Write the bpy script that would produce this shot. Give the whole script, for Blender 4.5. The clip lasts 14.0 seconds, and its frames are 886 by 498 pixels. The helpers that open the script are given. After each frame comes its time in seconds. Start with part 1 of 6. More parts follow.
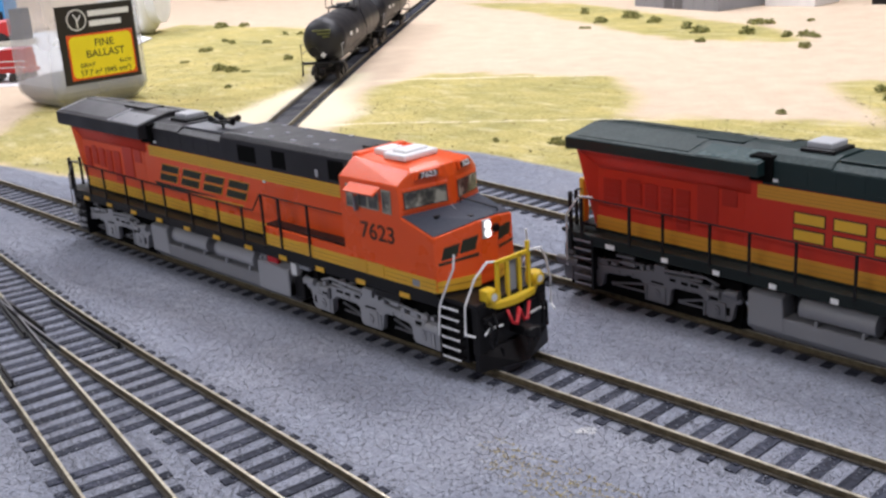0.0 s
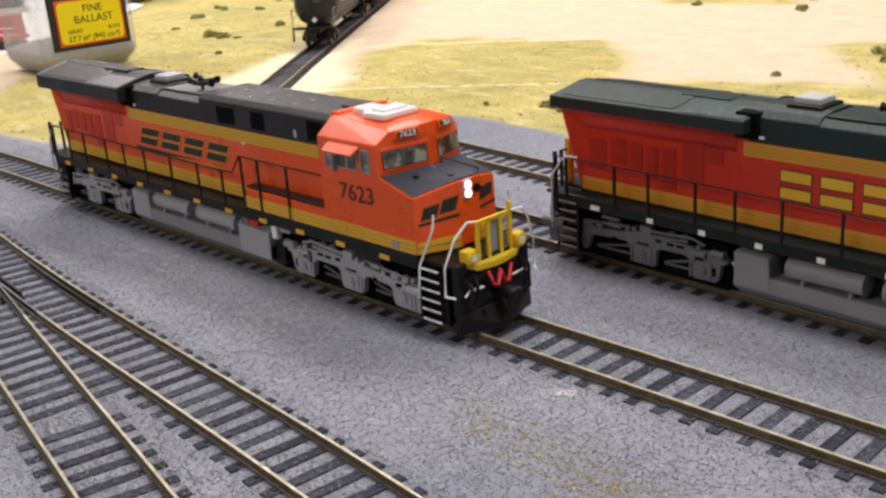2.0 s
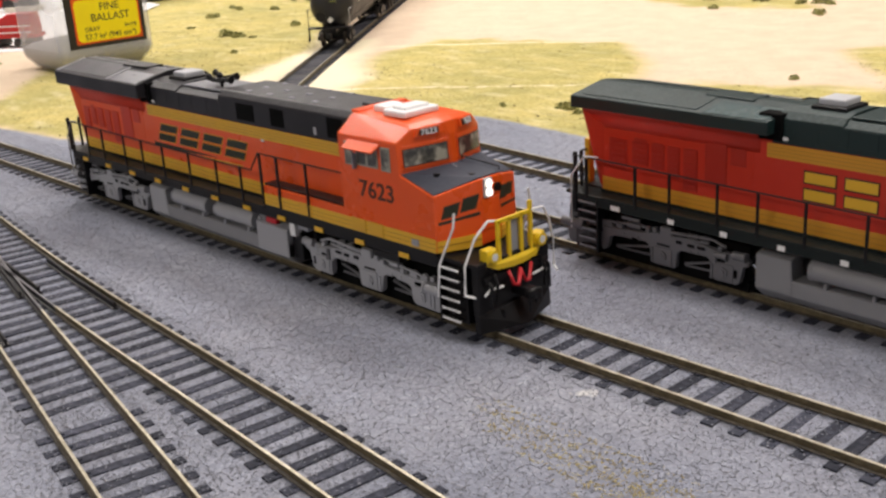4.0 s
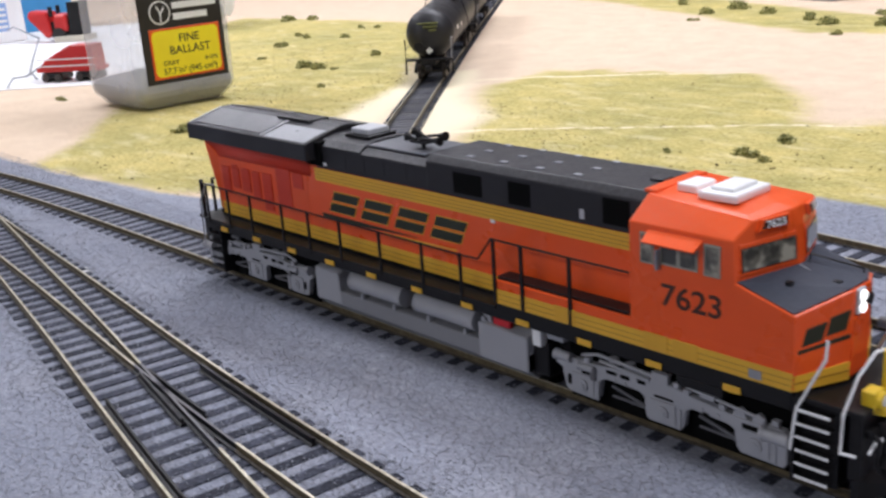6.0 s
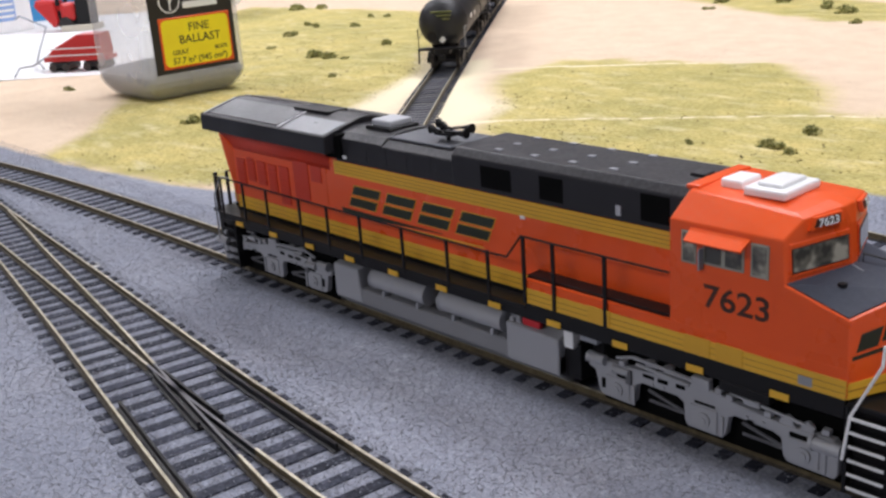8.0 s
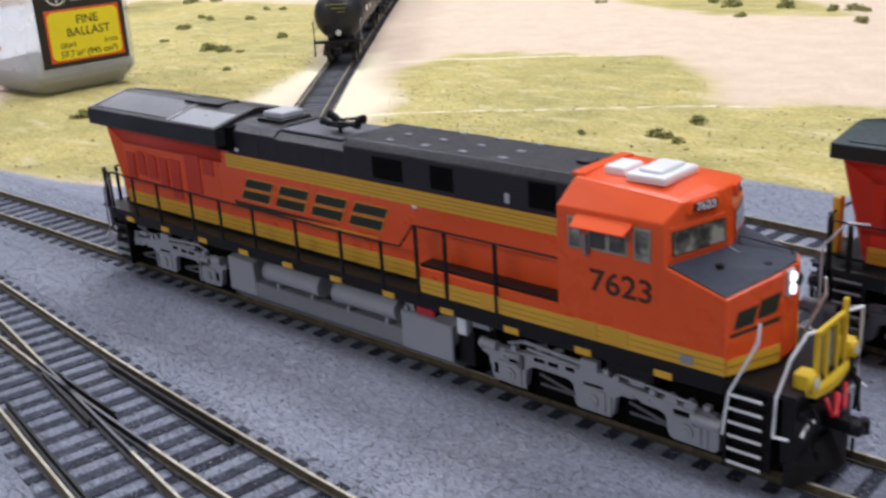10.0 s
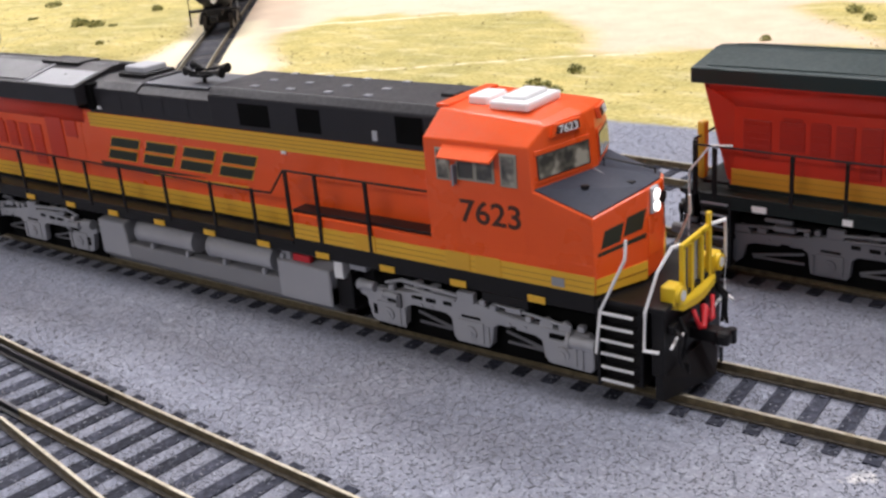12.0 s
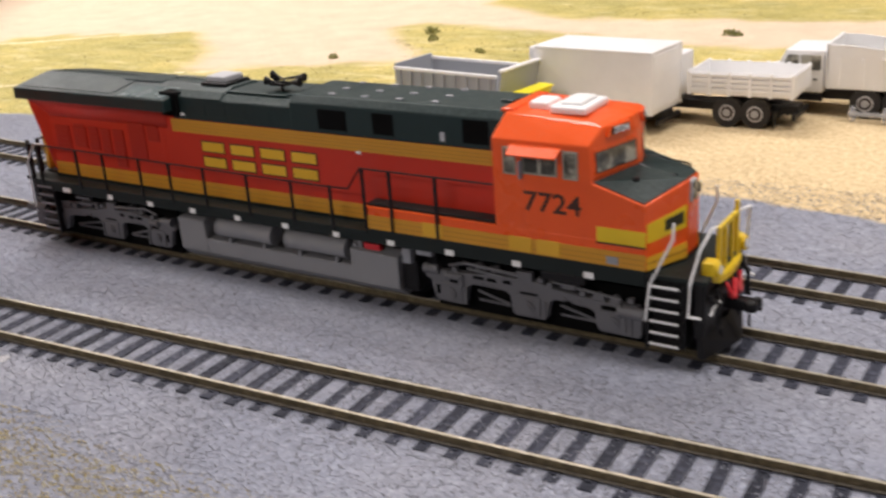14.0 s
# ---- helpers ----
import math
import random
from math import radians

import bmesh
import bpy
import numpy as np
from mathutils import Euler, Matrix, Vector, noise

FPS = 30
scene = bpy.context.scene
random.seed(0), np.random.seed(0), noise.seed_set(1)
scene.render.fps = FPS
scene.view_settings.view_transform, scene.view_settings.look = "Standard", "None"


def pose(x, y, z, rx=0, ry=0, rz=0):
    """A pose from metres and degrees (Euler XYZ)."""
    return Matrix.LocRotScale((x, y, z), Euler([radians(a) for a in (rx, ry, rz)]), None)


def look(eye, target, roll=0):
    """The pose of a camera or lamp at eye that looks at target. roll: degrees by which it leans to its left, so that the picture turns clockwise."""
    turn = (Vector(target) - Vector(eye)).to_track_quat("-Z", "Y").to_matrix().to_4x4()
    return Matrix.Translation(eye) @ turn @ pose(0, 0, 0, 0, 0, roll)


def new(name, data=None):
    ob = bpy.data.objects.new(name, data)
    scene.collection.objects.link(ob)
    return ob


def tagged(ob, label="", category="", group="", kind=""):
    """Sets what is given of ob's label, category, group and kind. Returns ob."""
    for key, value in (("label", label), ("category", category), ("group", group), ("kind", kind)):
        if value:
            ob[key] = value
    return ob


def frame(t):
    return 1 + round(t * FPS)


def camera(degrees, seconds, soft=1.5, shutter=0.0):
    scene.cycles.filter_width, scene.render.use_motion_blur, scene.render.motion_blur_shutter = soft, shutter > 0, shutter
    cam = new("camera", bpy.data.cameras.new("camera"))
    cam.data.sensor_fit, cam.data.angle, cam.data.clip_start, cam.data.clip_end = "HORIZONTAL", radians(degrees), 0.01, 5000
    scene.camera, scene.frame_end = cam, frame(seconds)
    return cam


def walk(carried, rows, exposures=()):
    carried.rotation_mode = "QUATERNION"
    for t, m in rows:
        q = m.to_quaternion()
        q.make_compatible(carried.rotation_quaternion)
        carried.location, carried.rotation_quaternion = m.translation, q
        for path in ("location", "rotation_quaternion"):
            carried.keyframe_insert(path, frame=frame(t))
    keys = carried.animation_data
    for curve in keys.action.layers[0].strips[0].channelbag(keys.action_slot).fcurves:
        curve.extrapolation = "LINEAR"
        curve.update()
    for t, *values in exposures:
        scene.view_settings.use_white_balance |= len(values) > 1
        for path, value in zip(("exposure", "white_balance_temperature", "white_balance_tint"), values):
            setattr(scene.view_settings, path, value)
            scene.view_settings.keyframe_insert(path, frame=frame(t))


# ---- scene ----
cam = camera(45.42, 14.0, soft=2.6, shutter=0.4)
# seconds, eye, target, roll
PATH = [
    (0, (0.33659, -0.21072, 0.12966), (0.12813, -0.01501, 0.03888), -3.76),
    (0.5, (0.33560, -0.20567, 0.12736), (0.12760, -0.01045, 0.03452), -3.87),
    (1, (0.33622, -0.20505, 0.12647), (0.12874, -0.01036, 0.03133), -3.86),
    (1.5, (0.33675, -0.20447, 0.12518), (0.12925, -0.01064, 0.02837), -4.03),
    (2, (0.33723, -0.20340, 0.12491), (0.13014, -0.01010, 0.02618), -4.09),
    (4.5, (0.33192, -0.20636, 0.12344), (0.12224, -0.01526, 0.02589), -3.70),
    (5, (0.30073, -0.21392, 0.12491), (0.09032, -0.02341, 0.02779), -4.27),
    (5.5, (0.25930, -0.20669, 0.12800), (0.04647, -0.01586, 0.03699), -3.50),
    (6, (0.22609, -0.19775, 0.12428), (0.01268, -0.00804, 0.03227), -4.13),
    (6.5, (0.21744, -0.19738, 0.12607), (0.00139, -0.00897, 0.03762), -3.97),
    (7, (0.22092, -0.19645, 0.12179), (0.00520, -0.00986, 0.02878), -4.15),
    (9.5, (0.20121, -0.19204, 0.12509), (-0.00287, 0.00598, 0.02949), -4.22),
    (10, (0.21755, -0.19380, 0.12241), (0.02319, 0.01266, 0.02445), -3.52),
    (10.5, (0.22432, -0.19478, 0.11806), (0.03495, 0.01428, 0.01593), -3.28),
    (11, (0.22517, -0.19074, 0.11719), (0.03966, 0.02016, 0.01179), -3.95),
    (11.5, (0.22630, -0.18888, 0.11732), (0.05061, 0.03007, 0.01153), -4.54),
    (12, (0.22314, -0.19100, 0.11326), (0.05147, 0.03082, 0.00683), -4.98),
    (12.5, (0.22923, -0.18672, 0.11524), (0.06516, 0.04102, 0.00935), -4.78),
    (12.62, (0.25293, -0.18617, 0.11587), (0.09016, 0.04223, 0.00946), -4.79),
    (12.75, (0.30822, -0.18490, 0.11735), (0.14850, 0.04506, 0.00973), -4.82),
    (12.88, (0.36350, -0.18363, 0.11882), (0.20684, 0.04789, 0.01000), -4.85),
    (13, (0.38720, -0.18308, 0.11945), (0.23184, 0.04910, 0.01011), -4.86),
    (13.5, (0.40269, -0.18216, 0.12570), (0.25379, 0.05664, 0.02176), -4.50),
    (14, (0.42329, -0.18276, 0.12381), (0.28011, 0.05840, 0.01731), -4.16),
]
EXPOSURES = [(0, 0.12, 6150, 11), (0.5, 0.13, 6400, 11), (1, 0.15, 6800, 10), (2, 0.15, 7000, 10), (4.5, 0.16, 7100, 10), (5, 0.14, 6900, 11), (5.5, 0.09, 6350, 11), (6, 0.07, 6050, 11), (7, 0.06, 6300, 11), (9.5, -0.02, 5950, 10), (10, -0.02, 5900, 10), (11, 0.12, 6300, 12), (12, 0.3, 6450, 12), (12.5, 0.27, 6700, 12), (13, 0.26, 7450, 12), (14, 0.2, 7000, 12)]
walk(cam, [(t, look(eye, target, roll)) for t, eye, target, roll in PATH], EXPOSURES)

# ---- light: two rows of ceiling tubes in a closed basement room ----
world = bpy.data.worlds.new("room_world")
world.use_nodes = True
world.node_tree.nodes["Background"].inputs[0].default_value = (0.97, 0.97, 1.0, 1)
world.node_tree.nodes["Background"].inputs[1].default_value = 0.03
scene.world = world


def tube_lamp(x, y, z, power, sx, sy):
    data = bpy.data.lights.new("tube_lamp", "AREA")
    data.shape, data.size, data.size_y, data.energy = "RECTANGLE", sx, sy, power
    data.color = (0.985, 0.965, 1.0)
    ob = new("tube_lamp", data)
    ob.matrix_world = look((x, y, z), (x, y, z - 1))
    return ob


for lx, ly, lp, ll in ((-0.2, -2.0, 21, 1.2), (-0.45, 0.75, 18.5, 1.2), (1.0, 0.1, 13.5, 1.2), (-1.5, -0.14, 14, 0.9), (-2.7, 1.4, 19, 1.8)):
    tube_lamp(lx, ly, 1.28, lp, ll, 0.32)


# ---- materials ----
MM = 0.001


def material(name):
    m = bpy.data.materials.new(name)
    m.use_nodes = True
    return m, m.node_tree, m.node_tree.nodes["Principled BSDF"]


def noise_node(nt, scale, detail=4.0, rough=0.6, coord="Object"):
    tc = nt.nodes.new("ShaderNodeTexCoord")
    n = nt.nodes.new("ShaderNodeTexNoise")
    n.inputs["Scale"].default_value, n.inputs["Detail"].default_value, n.inputs["Roughness"].default_value = scale, detail, rough
    nt.links.new(tc.outputs[coord], n.inputs["Vector"])
    return n


def ramp(nt, src, stops):
    r = nt.nodes.new("ShaderNodeValToRGB")
    while len(r.color_ramp.elements) < len(stops):
        r.color_ramp.elements.new(0.5)
    for e, (pos, col) in zip(r.color_ramp.elements, stops):
        e.position, e.color = pos, (*col, 1) if len(col) == 3 else col
    nt.links.new(src, r.inputs[0])
    return r


def mixed(nt, fac, a, b, mode="MIX"):
    m = nt.nodes.new("ShaderNodeMix")
    m.data_type, m.blend_type = "RGBA", mode
    if isinstance(fac, float):
        m.inputs[0].default_value = fac
    else:
        nt.links.new(fac, m.inputs[0])
    for i, v in ((6, a), (7, b)):
        if isinstance(v, tuple):
            m.inputs[i].default_value = (*v, 1)
        else:
            nt.links.new(v, m.inputs[i])
    return m.outputs[2]


def bumped(nt, bsdf, src, strength, dist):
    b = nt.nodes.new("ShaderNodeBump")
    b.inputs["Strength"].default_value, b.inputs["Distance"].default_value = strength, dist
    nt.links.new(src, b.inputs["Height"])
    nt.links.new(b.outputs[0], bsdf.inputs["Normal"])
    return b


def paint(name, col, rough=0.42, dust=0.10, dust_col=(0.45, 0.40, 0.34), metal=0.0, bump=0.12, scale=900, spec=0.5):
    """Moulded or sprayed colour with faint mottling, settled dust and a fine surface grain."""
    m, nt, b = material(name)
    big = noise_node(nt, 60, 3)
    fine = noise_node(nt, scale, 5)
    dark = tuple(c * 0.88 for c in col)
    base = mixed(nt, big.outputs[0], dark, tuple(min(1, c * 1.08) for c in col))
    geo = nt.nodes.new("ShaderNodeNewGeometry")
    sep = nt.nodes.new("ShaderNodeSeparateXYZ")
    nt.links.new(geo.outputs["Normal"], sep.inputs[0])
    up = nt.nodes.new("ShaderNodeMath")
    up.operation, up.use_clamp = "MULTIPLY", True
    nt.links.new(sep.outputs[2], up.inputs[0])
    spots = ramp(nt, fine.outputs[0], [(0.40, (0, 0, 0)), (0.75, (dust * 2.2,) * 3)])
    nt.links.new(spots.outputs[0], up.inputs[1])
    nt.links.new(mixed(nt, up.outputs[0], base, dust_col), b.inputs["Base Color"])
    rr = ramp(nt, big.outputs[0], [(0.3, (rough * 0.85,) * 3), (0.7, (min(1, rough * 1.2),) * 3)])
    nt.links.new(rr.outputs[0], b.inputs["Roughness"])
    b.inputs["Metallic"].default_value, b.inputs["Specular IOR Level"].default_value = metal, spec
    bumped(nt, b, fine.outputs[0], bump, 0.0001)
    return m


ORANGE = paint("orange_paint", (0.90, 0.106, 0.014), 0.29, 0.03)
RED_ORANGE = paint("red_orange_paint", (0.58, 0.028, 0.009), 0.42, 0.03)
YELLOW = paint("stripe_yellow", (0.80, 0.455, 0.035), 0.45, 0.05)
YELLOW_LINE = paint("stripe_line", (0.44, 0.20, 0.017), 0.5, 0.03)
BLACK = paint("satin_black", (0.0075, 0.007, 0.008), 0.42, 0.02, (0.10, 0.09, 0.09), spec=0.3)
ROOF_BLACK = paint("roof_black", (0.017, 0.016, 0.019), 0.44, 0.14, (0.15, 0.145, 0.16), spec=0.4)
ROOF_GREEN = paint("roof_green", (0.009, 0.025, 0.025), 0.42, 0.12, (0.15, 0.19, 0.185), spec=0.4)
DARK_GREEN = paint("sill_green", (0.008, 0.0135, 0.013), 0.5, 0.06, (0.12, 0.13, 0.13), spec=0.3)
NOSE_GREY = paint("antiglare_grey", (0.050, 0.056, 0.078), 0.68, 0.04, (0.2, 0.21, 0.24), spec=0.3)
SILVER = paint("truck_silver", (0.40, 0.405, 0.43), 0.38, 0.10, (0.2, 0.18, 0.15), 0.1)
DIM_SILVER = paint("truck_grey", (0.15, 0.15, 0.162), 0.5, 0.14, (0.2, 0.18, 0.15), 0.15)
TANK_GREY = paint("tank_grey", (0.25, 0.252, 0.265), 0.42, 0.10, (0.2, 0.18, 0.15))
WHITE = paint("white_plastic", (0.90, 0.90, 0.90), 0.35, 0.03)
WHITE_LINE = paint("handrail_white", (0.88, 0.88, 0.88), 0.45, 0.04)
GATE_YELLOW = paint("gate_yellow", (0.82, 0.56, 0.02), 0.4, 0.04)
RED = paint("hose_red", (0.62, 0.02, 0.03), 0.4, 0.03)
MODEL_RED = paint("model_red", (0.55, 0.02, 0.02), 0.32, 0.03)
LETTER = paint("lettering_dark", (0.022, 0.028, 0.016), 0.5, 0.02)
LETTER_BLACK = paint("number_black", (0.055, 0.018, 0.010), 0.5, 0.02)
LETTER_YELLOW = paint("lettering_yellow", (0.80, 0.46, 0.03), 0.45, 0.02)
GREY_PLASTIC = paint("grey_plastic", (0.30, 0.31, 0.34), 0.45, 0.06)
TANK_BLACK = paint("tank_black", (0.013, 0.013, 0.017), 0.44, 0.12, (0.16, 0.15, 0.15))
TIRE = paint("tyre_rubber", (0.022, 0.020, 0.020), 0.75, 0.15)
BLUE = paint("blue_card", (0.05, 0.25, 0.52), 0.5, 0.02)
PALE_BLUE = paint("pale_blue_print", (0.30, 0.45, 0.75), 0.5, 0.02)
PAPER = paint("white_paper", (0.82, 0.82, 0.82), 0.75, 0.02, scale=300)
CARD = paint("brown_card", (0.42, 0.30, 0.18), 0.7, 0.05)
# Near-black that stands in for the shade inside openings and gaps.
SHADE_BLACK = paint("unlit_opening", (0.003, 0.003, 0.003), 0.8, 0.0, bump=0.0, spec=0.1)
STEEL = paint("wheel_steel", (0.07, 0.06, 0.055), 0.42, 0.10, metal=0.8)
LABEL_BLACK = paint("label_black", (0.018, 0.016, 0.016), 0.35, 0.02)
LABEL_YELLOW = paint("label_yellow", (1.0, 0.80, 0.012), 0.35, 0.02)
LABEL_RED = paint("label_red", (0.78, 0.10, 0.01), 0.35, 0.02)


def rail_top_material():
    m, nt, b = material("rail_head_metal")
    n = noise_node(nt, 350, 4)
    r = ramp(nt, n.outputs[0], [(0.35, (0.40, 0.36, 0.26)), (0.65, (0.62, 0.57, 0.45))])
    nt.links.new(r.outputs[0], b.inputs["Base Color"])
    b.inputs["Metallic"].default_value, b.inputs["Roughness"].default_value = 0.55, 0.42
    return m


def rail_side_material():
    m, nt, b = material("rail_web_grime")
    n = noise_node(nt, 500, 5)
    r = ramp(nt, n.outputs[0], [(0.3, (0.085, 0.066, 0.037)), (0.7, (0.21, 0.165, 0.092))])
    nt.links.new(r.outputs[0], b.inputs["Base Color"])
    b.inputs["Metallic"].default_value, b.inputs["Roughness"].default_value = 0.35, 0.55
    bumped(nt, b, n.outputs[0], 0.3, 0.0002)
    return m


def tie_material():
    m, nt, b = material("tie_plastic")
    info = nt.nodes.new("ShaderNodeObjectInfo")
    n = noise_node(nt, 700, 5)
    dusty = ramp(nt, n.outputs[0], [(0.40, (0.022, 0.025, 0.034)), (0.62, (0.055, 0.059, 0.078)), (0.82, (0.15, 0.155, 0.19))])
    tone = ramp(nt, info.outputs["Random"], [(0.0, (0.65, 0.65, 0.68)), (1.0, (1.55, 1.53, 1.58))])
    nt.links.new(mixed(nt, 1.0, dusty.outputs[0], tone.outputs[0], "MULTIPLY"), b.inputs["Base Color"])
    b.inputs["Roughness"].default_value, b.inputs["Specular IOR Level"].default_value = 0.78, 0.18
    bumped(nt, b, n.outputs[0], 0.4, 0.0003)
    return m


STRIPE_DULL = paint("stripe_dull_gold", (0.64, 0.30, 0.025), 0.45, 0.05)
FROG = paint("frog_grey_plastic", (0.10, 0.10, 0.115), 0.5, 0.12)
RAIL_FOOT = paint("rail_foot_grime", (0.055, 0.045, 0.032), 0.7, 0.1)
RAIL_TOP, RAIL_SIDE, TIE = rail_top_material(), rail_side_material(), tie_material()


def ground_material():
    """Ballast, sand and turf by the zone values on the sheet, each with two sizes of grain."""
    m, nt, b = material("layout_scenery")

    def zone(name):
        a = nt.nodes.new("ShaderNodeAttribute")
        a.attribute_name = name
        return a.outputs["Fac"]

    grain = noise_node(nt, 1150, 6, 0.75)
    grit = noise_node(nt, 420, 5, 0.7)
    big = noise_node(nt, 9, 5, 0.6)
    mid = noise_node(nt, 40, 5, 0.65)
    def cells(scale):
        v = nt.nodes.new("ShaderNodeTexVoronoi")
        v.inputs["Scale"].default_value = scale
        nt.links.new(big.inputs["Vector"].links[0].from_socket, v.inputs["Vector"])
        return v

    pebble, fines = cells(1450), cells(2600)
    tone_a, tone_b = nt.nodes.new("ShaderNodeSeparateColor"), nt.nodes.new("ShaderNodeSeparateColor")
    nt.links.new(pebble.outputs["Color"], tone_a.inputs[0])
    nt.links.new(fines.outputs["Color"], tone_b.inputs[0])
    clump = noise_node(nt, 260, 4, 0.6)
    mean = nt.nodes.new("ShaderNodeMath")
    mean.operation = "MULTIPLY_ADD"
    nt.links.new(tone_a.outputs[0], mean.inputs[0])
    mean.inputs[1].default_value = 0.34
    half = nt.nodes.new("ShaderNodeMath")
    half.operation = "MULTIPLY_ADD"
    nt.links.new(tone_b.outputs[1], half.inputs[0])
    half.inputs[1].default_value = 0.30
    soft_clump = nt.nodes.new("ShaderNodeMath")
    soft_clump.operation = "MULTIPLY"
    nt.links.new(clump.outputs[0], soft_clump.inputs[0])
    soft_clump.inputs[1].default_value = 0.56
    nt.links.new(soft_clump.outputs[0], half.inputs[2])
    nt.links.new(half.outputs[0], mean.inputs[2])
    stone = ramp(nt, mean.outputs[0], [(0.28, (0.182, 0.189, 0.218)), (0.52, (0.241, 0.249, 0.289)), (0.74, (0.296, 0.307, 0.353)), (0.95, (0.403, 0.415, 0.471))])
    wash = ramp(nt, big.outputs[0], [(0.35, (0.86, 0.85, 0.86)), (0.65, (1.08, 1.07, 1.07))])
    stone_c = mixed(nt, 1.0, stone.outputs[0], wash.outputs[0], "MULTIPLY")
    warm = noise_node(nt, 17, 4, 0.6)
    tint = ramp(nt, warm.outputs[0], [(0.40, (0.95, 0.99, 1.05)), (0.66, (0.99, 1.0, 1.01))])
    stone_c = mixed(nt, 1.0, stone_c, tint.outputs[0], "MULTIPLY")
    sand = ramp(nt, mid.outputs[0], [(0.3, (0.66, 0.51, 0.37)), (0.7, (0.76, 0.615, 0.46))])
    speck = ramp(nt, grain.outputs[0], [(0.32, (0.55, 0.51, 0.44)), (0.46, (0.97, 0.96, 0.95)), (0.7, (1.12, 1.12, 1.12))])
    gold = ramp(nt, grit.outputs[0], [(0.3, (0.50, 0.36, 0.19)), (0.5, (0.68, 0.53, 0.31)), (0.7, (0.80, 0.66, 0.43))])
    sand_c = mixed(nt, 1.0, mixed(nt, zone("gold"), sand.outputs[0], gold.outputs[0]), speck.outputs[0], "MULTIPLY")
    turf = ramp(nt, grit.outputs[0], [(0.28, (0.24, 0.19, 0.06)), (0.45, (0.475, 0.405, 0.14)), (0.62, (0.60, 0.53, 0.215)), (0.8, (0.74, 0.68, 0.37))])
    tone = ramp(nt, mid.outputs[0], [(0.35, (0.80, 0.80, 0.70)), (0.6, (1.05, 1.02, 0.95)), (0.75, (1.15, 1.10, 1.10))])
    turf_c = mixed(nt, 1.0, turf.outputs[0], tone.outputs[0], "MULTIPLY")
    green = ramp(nt, big.outputs[0], [(0.38, (1.08, 1.05, 1.04)), (0.62, (0.82, 0.84, 0.82))])
    turf_c = mixed(nt, 1.0, turf_c, green.outputs[0], "MULTIPLY")
    streak = noise_node(nt, 1, 5, 0.7)
    lay = nt.nodes.new("ShaderNodeMapping")
    lay.inputs["Rotation"].default_value, lay.inputs["Scale"].default_value = (0, 0, radians(-36)), (28, 85, 40)
    nt.links.new(streak.inputs["Vector"].links[0].from_socket, lay.inputs["Vector"])
    nt.links.new(lay.outputs[0], streak.inputs["Vector"])
    thin = ramp(nt, streak.outputs[0], [(0.52, (0, 0, 0)), (0.72, (0.55, 0.55, 0.55))])
    turf_c = mixed(nt, thin.outputs[0], turf_c, (0.80, 0.72, 0.46))

    def ragged(src, amount):
        add = nt.nodes.new("ShaderNodeMath")
        add.operation = "MULTIPLY_ADD"
        nt.links.new(grit.outputs[0], add.inputs[0])
        add.inputs[1].default_value = amount
        nt.links.new(src, add.inputs[2])
        low = ramp(nt, add.outputs[0], [(0.5 + amount * 0.5 - 0.16, (0, 0, 0)), (0.5 + amount * 0.5 + 0.16, (1, 1, 1))])
        return low.outputs[0]

    c = mixed(nt, ragged(zone("turf"), 0.7), sand_c, turf_c)
    c = mixed(nt, ragged(zone("pale"), 0.5), c, (0.84, 0.74, 0.52))
    c = mixed(nt, ragged(zone("ballast"), 0.5), c, stone_c)
    c = mixed(nt, ragged(zone("stain"), 1.6), c, (0.47, 0.36, 0.13))
    c = mixed(nt, ragged(zone("spill"), 1.0), c, (0.62, 0.61, 0.60))
    nt.links.new(c, b.inputs["Base Color"])
    b.inputs["Roughness"].default_value = 0.9
    coarse = noise_node(nt, 230, 4, 0.6)
    mixb = nt.nodes.new("ShaderNodeMath")
    mixb.operation = "MULTIPLY_ADD"
    nt.links.new(coarse.outputs[0], mixb.inputs[0])
    mixb.inputs[1].default_value = 0.6
    nt.links.new(tone_a.outputs[2], mixb.inputs[2])
    bumped(nt, b, mixb.outputs[0], 0.12, 0.0003)
    return m


GROUND = ground_material()


def wall_material(name, col):
    m, nt, b = material(name)
    n = noise_node(nt, 3, 4)
    r = ramp(nt, n.outputs[0], [(0.3, tuple(c * 0.93 for c in col)), (0.7, col)])
    nt.links.new(r.outputs[0], b.inputs["Base Color"])
    b.inputs["Roughness"].default_value = 0.85
    return m


WALL, CEIL, FLOOR = wall_material("painted_wall", (0.32, 0.31, 0.30)), wall_material("ceiling_white", (0.55, 0.54, 0.53)), wall_material("concrete_floor", (0.32, 0.31, 0.29))


def glow(name, col, power):
    m, nt, b = material(name)
    b.inputs["Emission Color"].default_value, b.inputs["Emission Strength"].default_value = (*col, 1), power
    b.inputs["Base Color"].default_value = (*col, 1)
    return m


LIT = glow("lit_headlamp", (1.0, 0.97, 0.92), 1.4)


def glass_material(name, col, rough, ior=1.45):
    m, nt, b = material(name)
    b.inputs["Base Color"].default_value = (*col, 1)
    b.inputs["Transmission Weight"].default_value, b.inputs["Roughness"].default_value, b.inputs["IOR"].default_value = 1.0, rough, ior
    return m


PANE = glass_material("window_glass", (0.92, 0.95, 0.92), 0.03)


